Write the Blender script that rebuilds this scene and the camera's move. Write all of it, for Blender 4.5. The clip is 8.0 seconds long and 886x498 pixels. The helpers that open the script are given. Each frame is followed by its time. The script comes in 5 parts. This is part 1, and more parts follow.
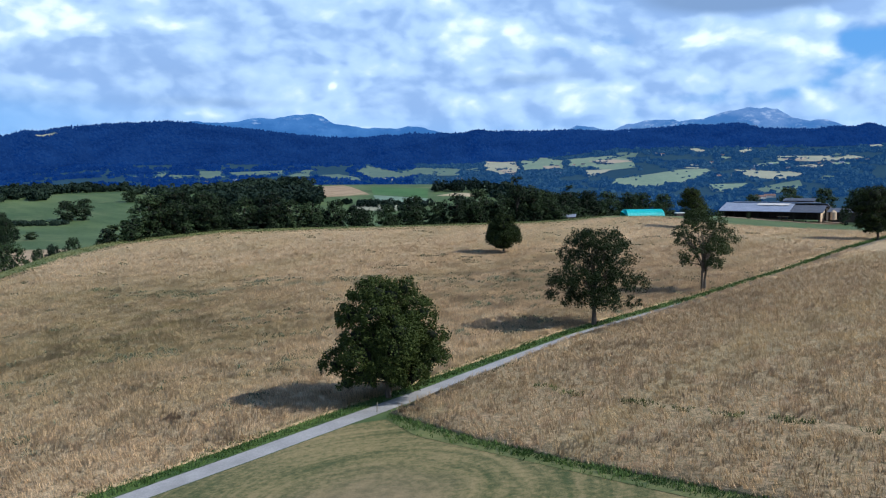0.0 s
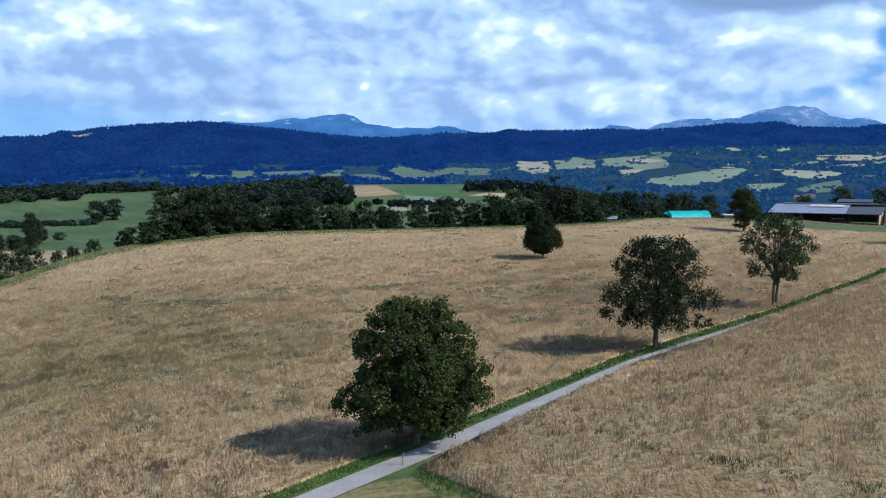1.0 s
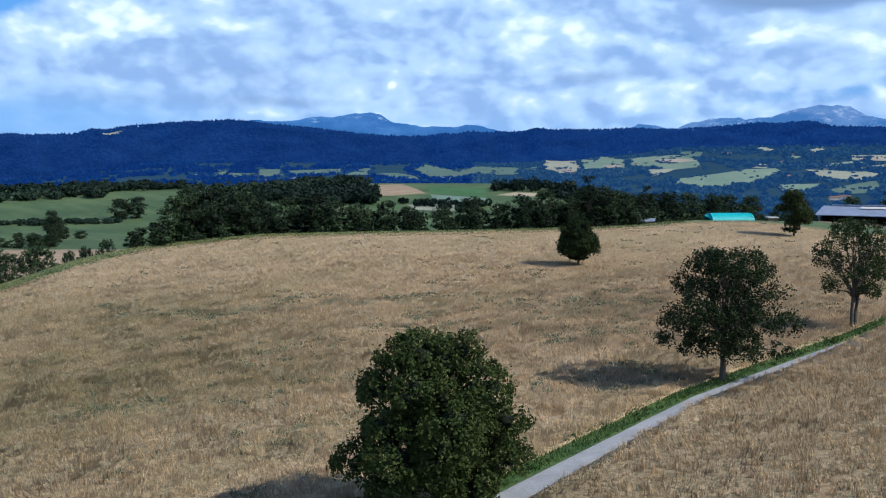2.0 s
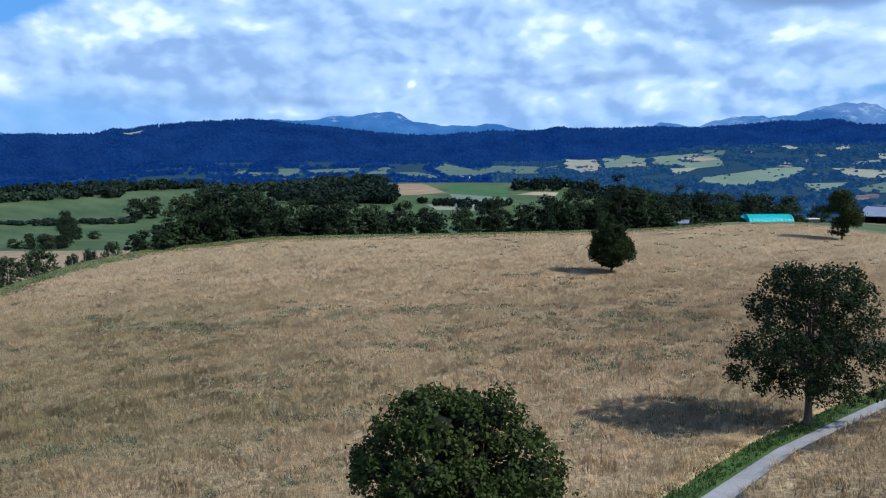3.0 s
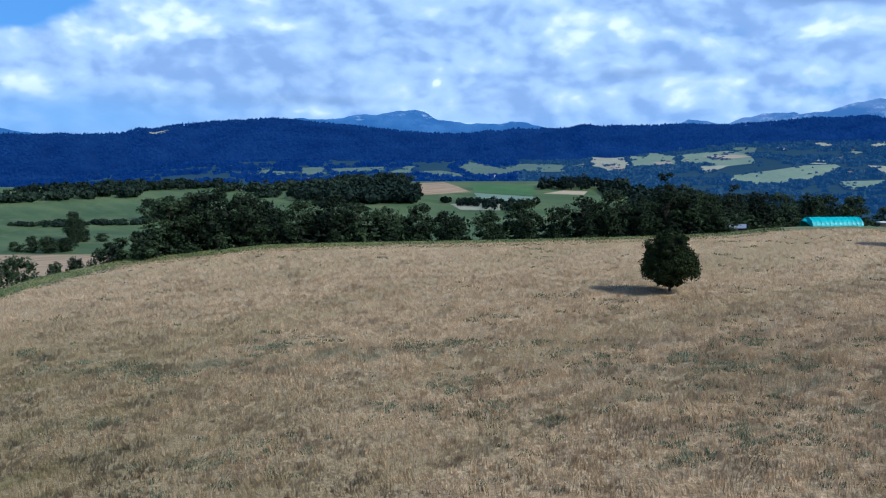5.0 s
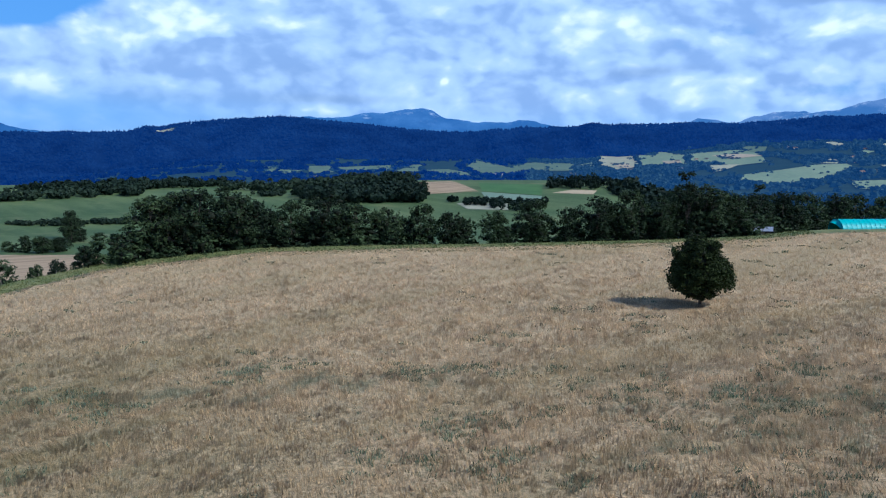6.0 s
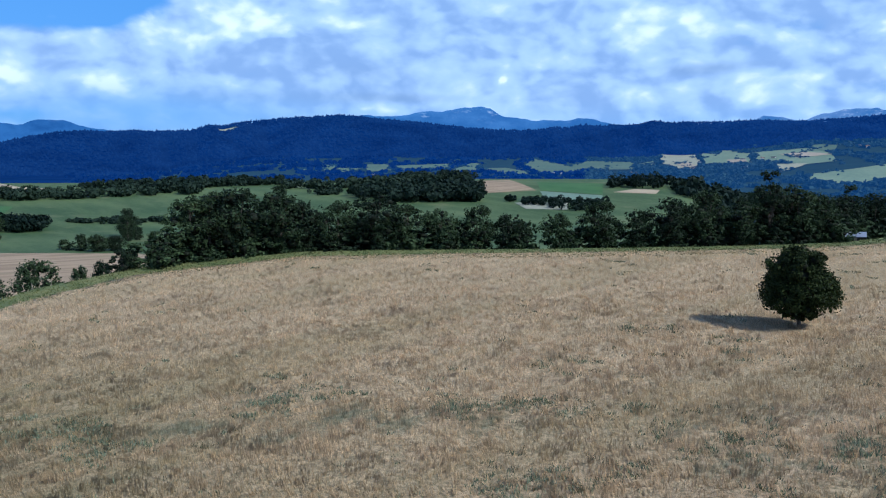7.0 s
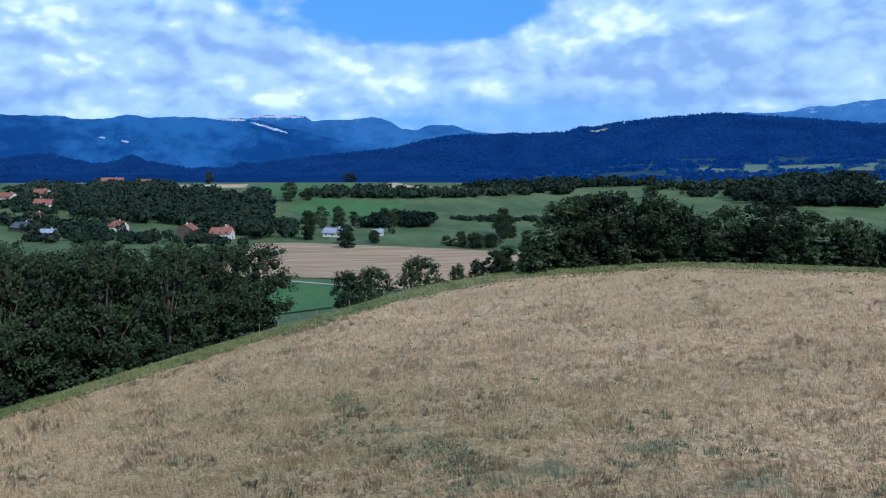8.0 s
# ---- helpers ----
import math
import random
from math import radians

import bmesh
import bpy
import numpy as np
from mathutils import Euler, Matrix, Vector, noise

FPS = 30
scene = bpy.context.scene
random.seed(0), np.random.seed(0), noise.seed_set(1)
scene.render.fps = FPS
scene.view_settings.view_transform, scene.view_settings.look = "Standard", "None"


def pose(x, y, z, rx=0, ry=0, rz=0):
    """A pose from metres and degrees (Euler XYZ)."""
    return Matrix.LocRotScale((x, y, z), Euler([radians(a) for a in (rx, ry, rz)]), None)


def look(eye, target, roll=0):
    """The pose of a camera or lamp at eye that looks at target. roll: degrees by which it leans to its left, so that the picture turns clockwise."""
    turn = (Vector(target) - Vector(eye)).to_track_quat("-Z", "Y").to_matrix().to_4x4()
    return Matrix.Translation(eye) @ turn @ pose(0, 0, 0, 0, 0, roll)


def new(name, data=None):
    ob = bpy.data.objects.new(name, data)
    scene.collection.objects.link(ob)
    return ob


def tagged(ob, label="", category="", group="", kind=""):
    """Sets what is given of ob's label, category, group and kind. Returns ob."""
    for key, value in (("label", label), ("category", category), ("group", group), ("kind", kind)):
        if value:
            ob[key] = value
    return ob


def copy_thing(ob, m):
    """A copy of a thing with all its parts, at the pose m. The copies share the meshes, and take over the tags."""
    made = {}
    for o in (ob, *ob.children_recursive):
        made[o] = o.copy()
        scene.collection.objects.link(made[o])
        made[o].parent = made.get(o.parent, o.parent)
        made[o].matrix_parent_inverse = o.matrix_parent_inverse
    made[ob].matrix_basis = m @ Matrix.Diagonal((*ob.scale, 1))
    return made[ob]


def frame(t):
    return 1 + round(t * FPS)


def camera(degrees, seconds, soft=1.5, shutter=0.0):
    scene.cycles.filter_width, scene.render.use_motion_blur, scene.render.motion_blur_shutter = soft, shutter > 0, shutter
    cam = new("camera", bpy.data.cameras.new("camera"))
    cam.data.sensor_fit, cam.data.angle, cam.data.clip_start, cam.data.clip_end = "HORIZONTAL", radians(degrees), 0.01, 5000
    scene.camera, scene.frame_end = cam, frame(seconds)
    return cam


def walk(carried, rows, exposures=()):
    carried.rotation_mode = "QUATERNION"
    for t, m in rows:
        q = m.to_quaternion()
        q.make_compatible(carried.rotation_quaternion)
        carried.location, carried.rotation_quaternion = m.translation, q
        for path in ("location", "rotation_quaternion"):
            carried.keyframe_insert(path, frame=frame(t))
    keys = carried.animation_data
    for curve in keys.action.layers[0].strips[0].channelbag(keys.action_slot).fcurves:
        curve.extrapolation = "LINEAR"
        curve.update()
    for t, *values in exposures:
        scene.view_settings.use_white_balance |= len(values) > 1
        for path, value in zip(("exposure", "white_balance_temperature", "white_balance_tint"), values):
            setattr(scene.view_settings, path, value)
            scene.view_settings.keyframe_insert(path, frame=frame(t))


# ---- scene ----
cam = camera(56.28, 8.0, soft=1.2)
PATH = [
    (0, pose(-0.00, 0.00, 22.11, 85.07, 0.14, 0.00)),
    (0.5, pose(-0.74, 7.68, 22.10, 85.08, 0.11, 1.08)),
    (1, pose(-0.83, 15.49, 22.09, 85.06, 0.14, 2.15)),
    (1.5, pose(-1.05, 23.26, 22.09, 85.04, 0.04, 3.14)),
    (1.7, pose(-1.24, 26.33, 22.10, 85.01, -0.03, 3.51)),
    (2.8, pose(-2.69, 43.08, 22.16, 84.97, -0.03, 5.06)),
    (3, pose(-2.93, 46.13, 22.17, 84.93, -0.02, 5.33)),
    (3.5, pose(-3.43, 53.75, 22.20, 84.90, 0.05, 5.86)),
    (4, pose(-3.89, 61.40, 22.25, 84.87, 0.03, 6.35)),
    (4.5, pose(-4.43, 68.92, 22.29, 84.83, 0.04, 6.74)),
    (4.7, pose(-4.65, 71.97, 22.27, 84.85, 0.09, 6.87)),
    (5.8, pose(-5.83, 88.99, 22.16, 84.73, 0.01, 7.49)),
    (6, pose(-6.04, 92.05, 22.15, 84.74, 0.01, 7.58)),
    (6.5, pose(-6.53, 99.48, 22.14, 84.71, -0.01, 7.86)),
    (6.6, pose(-6.71, 100.90, 22.15, 84.69, -0.09, 7.87)),
    (6.8, pose(-7.26, 103.64, 22.18, 84.68, -0.17, 8.31)),
    (7, pose(-8.02, 106.27, 22.23, 84.64, -0.07, 11.55)),
    (7.2, pose(-9.06, 108.79, 22.30, 84.63, -0.00, 16.70)),
    (7.4, pose(-10.31, 111.20, 22.35, 84.61, -0.02, 22.16)),
    (7.5, pose(-11.02, 112.36, 22.37, 84.63, -0.04, 24.65)),
    (7.6, pose(-11.79, 113.46, 22.38, 84.62, -0.06, 26.57)),
    (7.8, pose(-13.45, 115.59, 22.37, 84.64, -0.09, 31.35)),
    (8.0, pose(-15.16, 117.69, 22.35, 84.64, -0.10, 36.59)),
]
walk(cam, PATH, exposures=((0.0, 0.08, 6050, 9), (3.0, 0.02, 5880, 9), (4.5, -0.04, 5660, 9), (8.0, -0.02, 5480, 9)))

# ---- light ----
SUN_TO = Vector((0.93, -0.33, 0.86)).normalized()
sun = new("sun", bpy.data.lights.new("sun", "SUN"))
sun.data.energy, sun.data.angle, sun.data.color = 4.6, radians(0.5), (1.0, 0.94, 0.85)
sun.matrix_world = look((0, 0, 0), -SUN_TO)
world = bpy.data.worlds.new("world")
scene.world = world
world.use_nodes = True


class Nodes:
    """Short forms for building a node tree."""

    def __init__(self, tree):
        self.tree = tree
        tree.nodes.clear()

    def add(self, kind):
        return self.tree.nodes.new(kind)

    def put(self, node, sockets):
        for key, value in sockets.items():
            if isinstance(value, bpy.types.NodeSocket):
                self.tree.links.new(value, node.inputs[key])
            else:
                node.inputs[key].default_value = value
        return node

    def math(self, op, a, b=0.0, c=0.0, clamp=False):
        node = self.add("ShaderNodeMath")
        node.operation, node.use_clamp = op, clamp
        return self.put(node, {0: a, 1: b, 2: c}).outputs[0]

    def noise(self, vector, scale, detail=4.0, rough=0.55, distortion=0.0):
        return self.put(self.add("ShaderNodeTexNoise"), {"Vector": vector, "Scale": scale, "Detail": detail, "Roughness": rough, "Distortion": distortion}).outputs["Fac"]

    def ramp(self, value, lo, hi, a=0.0, b=1.0):
        node = self.add("ShaderNodeMapRange")
        node.interpolation_type = "SMOOTHSTEP"
        return self.put(node, {"Value": value, "From Min": lo, "From Max": hi, "To Min": a, "To Max": b}).outputs[0]

    def mix(self, fac, a, b, blend="MIX"):
        node = self.add("ShaderNodeMix")
        node.data_type, node.blend_type = "RGBA", blend
        a, b = [v if isinstance(v, bpy.types.NodeSocket) else (*v, 1) for v in (a, b)]
        return self.put(node, {0: fac, 6: a, 7: b}).outputs[2]

    def scaled(self, vector, scale, turn=0.0):
        node = self.add("ShaderNodeMapping")
        return self.put(node, {"Vector": vector, "Scale": scale, "Rotation": (0, 0, radians(turn))}).outputs[0]


def build_sky():
    n = Nodes(world.node_tree)
    way = n.add("ShaderNodeTexCoord").outputs["Generated"]
    xyz = n.put(n.add("ShaderNodeSeparateXYZ"), {0: way}).outputs
    az = n.math("ARCTAN2", xyz[0], xyz[1])
    el = n.math("ARCSINE", xyz[2])
    sky = n.add("ShaderNodeTexSky")
    sky.sky_type, sky.sun_disc = "NISHITA", False
    sky.sun_elevation = math.asin(SUN_TO.z)
    sky.sun_rotation = math.atan2(SUN_TO.x, SUN_TO.y)
    sky.ozone_density = 2.5
    blue = n.mix(n.ramp(el, radians(12), radians(24), 0.6, 0.0), n.mix(1.0, sky.outputs[0], (0.6, 0.84, 1.3), "MULTIPLY"), (1.35, 4.2, 8.6))

    def spot(a, e, wa, we):
        """A soft patch of the sky: 1 at its middle, from degrees."""
        da = n.math("DIVIDE", n.math("SUBTRACT", az, radians(a)), radians(wa))
        de = n.math("DIVIDE", n.math("SUBTRACT", el, radians(e)), radians(we))
        far = n.math("ADD", n.math("MULTIPLY", da, da), n.math("MULTIPLY", de, de))
        return n.math("EXPONENT", n.math("MULTIPLY", far, -1.0))

    def total(parts):
        out = 0.0
        for weight, *place in parts:
            out = n.math("MULTIPLY_ADD", spot(*place), weight, out)
        return out

    flat = n.put(n.add("ShaderNodeCombineXYZ"), {0: az, 1: n.math("MULTIPLY", el, 1.6), 2: 0.0}).outputs[0]

    def moved(vector, by, amount):
        """The vector pushed about by a noise colour."""
        off = n.put(n.add("ShaderNodeVectorMath"), {0: by, 1: (0.5, 0.5, 0.5)})
        off.operation = "SUBTRACT"
        off = n.put(n.add("ShaderNodeVectorMath"), {0: off.outputs[0], 3: amount})
        off.operation = "SCALE"
        out = n.put(n.add("ShaderNodeVectorMath"), {0: vector, 1: off.outputs[0]})
        out.operation = "ADD"
        return out.outputs[0]

    def swirl(scale, detail):
        return n.put(n.add("ShaderNodeTexNoise"), {"Vector": flat, "Scale": scale, "Detail": detail, "Roughness": 0.5}).outputs["Color"]

    curled = moved(moved(flat, swirl(7.0, 2.0), 0.05), swirl(40.0, 2.0), 0.009)

    def billow(shift):
        """The clouds' thickness: broad noise with rounded heaps on it, looked up a little to one side."""
        at = n.put(n.add("ShaderNodeVectorMath"), {0: curled, 1: (*shift, 0.0)})
        at.operation = "ADD"
        cell = n.add("ShaderNodeTexVoronoi")
        cell.feature = "SMOOTH_F1"
        n.put(cell, {"Vector": at.outputs[0], "Scale": 16.0, "Detail": 2.0, "Roughness": 0.5, "Smoothness": 0.3})
        broad = n.noise(at.outputs[0], 6.0, 7.0, 0.53)
        return n.math("MULTIPLY_ADD", cell.outputs["Distance"], -0.26, n.math("ADD", broad, 0.09))

    puff = billow((0, 0))
    relief = n.math("SUBTRACT", puff, billow((0.014, 0.021)))
    wisp = n.noise(n.scaled(flat, (0.6, 1.6, 1)), 5.0, 6.0, 0.5, 0.2)
    gaps = total([(0.42, -42.5, 10.8, 9.5, 2.2), (0.34, -33.0, 10.4, 3.2, 1.7), (0.3, 28.5, 7.6, 4.5, 1.8), (0.12, 17, 5.0, 5, 0.9), (0.18, -59, 11.2, 6, 1.2), (0.12, -28, 11.8, 3, 0.9),
                  (0.24, -40, 3.4, 9, 0.8), (0.12, 23, 5.2, 4, 1.0), (-0.3, 20, 12.2, 6.5, 1.3)])
    mask = n.ramp(n.math("SUBTRACT", n.math("MULTIPLY_ADD", puff, 0.9, n.math("MULTIPLY_ADD", wisp, 0.5, 0.1)), n.math("MULTIPLY", gaps, 1.45)), 0.22, 0.48)
    white = total([(0.7, -8.8, 8.7, 4.5, 1.4), (0.8, 0.6, 12.2, 2.6, 1.1), (0.6, -2, 9.0, 2.3, 1.0), (0.85, 7.3, 10.7, 2.6, 1.0), (0.85, 11.0, 9.3, 3.4, 0.8), (0.8, 14.2, 8.5, 1.6, 0.7), (0.8, 3.5, 3.9, 4.0, 0.6),
                   (0.5, -17.8, 6.4, 2.4, 0.6), (0.45, -24, 9.2, 3.0, 1.0), (0.7, 17.4, 8.2, 1.6, 0.9), (0.7, 29, 5.7, 2.0, 0.4), (0.7, 19, 5.7, 2.5, 0.35), (0.8, -61.6, 9.0, 3.0, 0.9), (0.9, -60, 7.0, 3.5, 0.9), (0.8, -56, 6.7, 1.6, 0.9),
                   (0.8, -48, 4.7, 5.0, 0.5), (0.8, -39, 5.9, 1.5, 0.6), (0.7, -34, 5.6, 2.0, 0.6), (0.7, -29.3, 5.0, 1.3, 0.5), (0.6, -25.8, 9.4, 2.6, 0.9), (0.5, -22, 8.3, 3.0, 1.0), (0.7, -20, 4.2, 4.0, 0.25), (0.4, -15, 10, 4, 1.0), (0.9, -7.5, 6.2, 0.5, 0.4)])
    grey = total([(0.3, -17, 4.9, 6.0, 0.7), (0.25, -2, 5.2, 5.0, 0.7), (2.6, 20.0, 11.6, 7.0, 1.3), (0.6, -20, 8.0, 7.5, 3.2), (0.4, -14, 6.5, 6, 1.0), (0.8, 5.0, 6.6, 4.0, 0.8), (0.5, -3, 6.0, 4, 0.7), (0.6, -13, 4.9, 7.0, 0.5), (0.7, -27, 4.9, 5.0, 0.7), (0.7, -63.4, 7.9, 2.4, 0.5), (0.5, 10, 6.8, 5, 0.6), (0.5, -15, 12, 8, 0.8), (0.4, -54, 5.6, 5, 0.4)])
    tops = n.math("MULTIPLY", white, n.ramp(n.math("MULTIPLY_ADD", white, 0.14, puff), 0.46, 0.60, 0.2, 1.0))
    k = n.math("ADD", n.math("MULTIPLY", tops, 0.55), n.math("ADD", n.math("MULTIPLY_ADD", puff, 1.1, -0.12), n.math("MULTIPLY", relief, 2.3)))
    k = n.math("SUBTRACT", k, n.math("MULTIPLY", grey, n.math("MULTIPLY_ADD", puff, 0.6, 0.15)))
    soft = n.mix(n.ramp(k, -0.22, 0.42), (3.1, 4.8, 7.9), (5.1, 7.1, 9.9))
    cloud = n.mix(n.ramp(k, 0.34, 0.95), soft, (9.4, 10.7, 11.5))
    cloud = n.mix(n.math("MULTIPLY", n.ramp(grey, 0.5, 1.5), 0.8), cloud, (2.1, 3.3, 5.4))
    low = n.ramp(el, radians(2.4), radians(5.2))
    cloud = n.mix(n.math("MULTIPLY_ADD", n.math("SUBTRACT", 1.0, low), 0.4, n.math("MULTIPLY", spot(-31, 3.9, 10, 1.5), 0.65), clamp=True), cloud, (2.2, 4.7, 8.6))
    mask = n.math("MULTIPLY", mask, n.ramp(el, radians(14), radians(24), 1.0, 0.3))
    colour = n.mix(mask, blue, cloud)
    back = n.put(n.add("ShaderNodeBackground"), {"Color": colour, "Strength": 0.1})
    n.tree.links.new(back.outputs[0], n.add("ShaderNodeOutputWorld").inputs[0])


build_sky()


# ---- materials ----
def material(name, shade):
    """A node material: shade(nodes, position) gives colour, roughness, bump height and bump strength."""
    m = bpy.data.materials.new(name)
    m.use_nodes = True
    n = Nodes(m.node_tree)
    where = n.add("ShaderNodeNewGeometry").outputs["Position"]
    colour, rough, bump, strength = shade(n, where)
    out = n.add("ShaderNodeBsdfPrincipled")
    n.put(out, {"Base Color": colour if isinstance(colour, bpy.types.NodeSocket) else (*colour, 1), "Roughness": rough, "Specular IOR Level": 0.25})
    if bump is not None:
        b = n.put(n.add("ShaderNodeBump"), {"Height": bump, "Strength": strength, "Distance": 0.1})
        n.tree.links.new(b.outputs[0], out.inputs["Normal"])
    n.tree.links.new(out.outputs[0], n.add("ShaderNodeOutputMaterial").inputs[0])
    return m


def mottled(name, a, b, scale, fine=8.0, rough=0.8, bump=0.4, stretch=(1, 1, 1), turn=0.0):
    """Two colours in patches with a finer grain in them."""
    def shade(n, p):
        p = n.scaled(p, stretch, turn)
        big, small = n.noise(p, scale, 5, 0.6), n.noise(p, scale * fine, 4, 0.65)
        c = n.mix(n.ramp(n.math("MULTIPLY_ADD", small, 0.6, n.math("MULTIPLY", big, 0.7)), 0.42, 0.88), a, b)
        return c, rough, small, bump
    return material(name, shade)


def leafy(name, a, b, patch=0.7, each=0.5):
    """Leaves: each one a shade of its own, some light passing through."""
    m = bpy.data.materials.new(name)
    m.use_nodes = True
    n = Nodes(m.node_tree)
    geo = n.add("ShaderNodeNewGeometry")
    own = n.add("ShaderNodeObjectInfo").outputs["Random"]
    grain = n.noise(geo.outputs["Position"], patch, 3)
    k = n.math("ADD", n.math("MULTIPLY", geo.outputs["Random Per Island"], each), n.math("ADD", n.math("MULTIPLY", own, 0.75), n.math("MULTIPLY_ADD", grain, 0.7, -0.42)))
    c = n.mix(n.math("ADD", k, 0.0, clamp=True), a, b)
    face = n.put(n.add("ShaderNodeBsdfPrincipled"), {"Base Color": c, "Roughness": 0.7, "Specular IOR Level": 0.12})
    thin = n.put(n.add("ShaderNodeBsdfTranslucent"), {"Color": c})
    both = n.put(n.add("ShaderNodeMixShader"), {0: 0.14, 1: face.outputs[0], 2: thin.outputs[0]})
    n.tree.links.new(both.outputs[0], n.add("ShaderNodeOutputMaterial").inputs[0])
    return m


def haze_glow(name, shade):
    """Far distance: a matt ground whose emission stands for the haze before it."""
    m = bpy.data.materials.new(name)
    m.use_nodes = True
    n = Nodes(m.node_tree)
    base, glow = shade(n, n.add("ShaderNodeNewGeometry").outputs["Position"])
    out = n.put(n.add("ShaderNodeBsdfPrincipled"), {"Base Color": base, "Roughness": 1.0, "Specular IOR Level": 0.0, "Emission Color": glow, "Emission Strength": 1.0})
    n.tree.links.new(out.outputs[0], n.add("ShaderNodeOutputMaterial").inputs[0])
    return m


def along_lane(n, p, long, wide):
    """Places on the land in the direction of the lane: long and wide are the scales along and across it."""
    xyz = n.put(n.add("ShaderNodeSeparateXYZ"), {0: p}).outputs
    u = n.math("ADD", n.math("MULTIPLY", xyz[0], 0.675 * long), n.math("MULTIPLY", xyz[1], 0.738 * long))
    v = n.math("ADD", n.math("MULTIPLY", xyz[0], 0.738 * wide), n.math("MULTIPLY", xyz[1], -0.675 * wide))
    return n.put(n.add("ShaderNodeCombineXYZ"), {0: u, 1: v, 2: 0.0}).outputs[0]


def wheat_shade(n, p):
    flat = n.scaled(p, (1, 1, 0))
    xyz = n.put(n.add("ShaderNodeSeparateXYZ"), {0: p}).outputs

    def region(x, y, wx, wy):
        dx = n.math("DIVIDE", n.math("SUBTRACT", xyz[0], x), wx)
        dy = n.math("DIVIDE", n.math("SUBTRACT", xyz[1], y), wy)
        return n.math("EXPONENT", n.math("MULTIPLY", n.math("ADD", n.math("MULTIPLY", dx, dx), n.math("MULTIPLY", dy, dy)), -1.0))

    rows = n.noise(along_lane(n, p, 0.045, 0.26), 1.0, 4, 0.6)
    bands = n.noise(along_lane(n, p, 0.012, 0.07), 1.0, 3, 0.55)
    clump = n.noise(along_lane(n, p, 0.8, 1.5), 1.0, 3, 0.6)
    own = n.add("ShaderNodeNewGeometry").outputs["Random Per Island"]
    west = n.math("LESS_THAN", n.math("SUBTRACT", n.math("MULTIPLY", xyz[0], 0.738), n.math("MULTIPLY", xyz[1], 0.675)), -58.0)
    k = n.math("ADD", n.math("MULTIPLY", rows, n.math("MULTIPLY_ADD", west, 0.4, 0.15)), n.math("ADD", n.math("MULTIPLY_ADD", clump, 0.5, 0.10), n.math("MULTIPLY_ADD", own, 0.6, -0.17)))
    k = n.math("ADD", k, -0.025)
    c = n.mix(n.ramp(k, 0.36, 0.98), (0.26, 0.180, 0.094), (0.82, 0.580, 0.340))
    c = n.mix(n.ramp(bands, 0.46, 0.64, 0.0, 0.5), c, (0.47, 0.355, 0.185))
    rust = n.ramp(n.noise(along_lane(n, p, 0.16, 0.32), 1.0, 4, 0.6), 0.54, 0.68, 0.0, 0.55)
    c = n.mix(rust, c, (0.47, 0.305, 0.185))
    brown = n.math("MULTIPLY", n.math("MAXIMUM", region(36, 166, 36, 44), n.math("MULTIPLY", region(70, 215, 34, 40), 0.6)), n.ramp(rows, 0.34, 0.6, 0.65, 0.3))
    c = n.mix(brown, c, (0.185, 0.128, 0.082))
    olive = n.math("MULTIPLY", n.math("ADD", region(-52, 130, 30, 40), n.math("MULTIPLY", region(-75, 180, 26, 26), 0.6)), n.ramp(rows, 0.36, 0.62, 0.35, 0.9))
    c = n.mix(olive, c, n.mix(clump, (0.155, 0.132, 0.05), (0.30, 0.245, 0.105)))
    weedy = n.math("ADD", n.math("MULTIPLY", n.math("MAXIMUM", region(-22, 180, 44, 9), region(14, 166, 30, 26)), 0.17),
                   n.math("ADD", n.math("MULTIPLY", region(-46, 118, 16, 10), 0.12), n.math("MULTIPLY", region(-56, 172, 22, 7), 0.13)))
    field = n.math("ADD", n.math("MULTIPLY", n.noise(along_lane(n, p, 0.13, 0.26), 1.0, 6, 0.65), 0.7), n.math("MULTIPLY", clump, 0.4))
    weeds = n.ramp(n.math("ADD", field, weedy), 0.70, 0.84)
    weed_colour = n.mix(n.noise(flat, 0.9, 3), (0.11, 0.135, 0.07), (0.27, 0.28, 0.19))
    return n.mix(n.math("MULTIPLY", weeds, 0.8), c, weed_colour)


def thin_straw(name):
    """Straw and ears: matt, with light passing through; the bowed ears of a clump all face up, a little to one side."""
    m = bpy.data.materials.new(name)
    m.use_nodes = True
    n = Nodes(m.node_tree)
    p = n.add("ShaderNodeNewGeometry").outputs["Position"]
    c = wheat_shade(n, p)
    tilt = n.put(n.add("ShaderNodeTexNoise"), {"Vector": n.scaled(p, (1, 1, 0.4)), "Scale": 1.1, "Detail": 3.0, "Roughness": 0.6}).outputs["Color"]
    off = n.put(n.add("ShaderNodeVectorMath"), {0: tilt, 1: (0.47, 0.52, -0.12)})
    off.operation = "SUBTRACT"
    up = n.put(n.add("ShaderNodeVectorMath"), {0: off.outputs[0]})
    up.operation = "NORMALIZE"
    face = n.put(n.add("ShaderNodeBsdfPrincipled"), {"Base Color": c, "Roughness": 0.8, "Specular IOR Level": 0.2, "Normal": up.outputs[0]})
    thin = n.put(n.add("ShaderNodeBsdfTranslucent"), {"Color": c})
    both = n.put(n.add("ShaderNodeMixShader"), {0: 0.25, 1: face.outputs[0], 2: thin.outputs[0]})
    n.tree.links.new(both.outputs[0], n.add("ShaderNodeOutputMaterial").inputs[0])
    return m


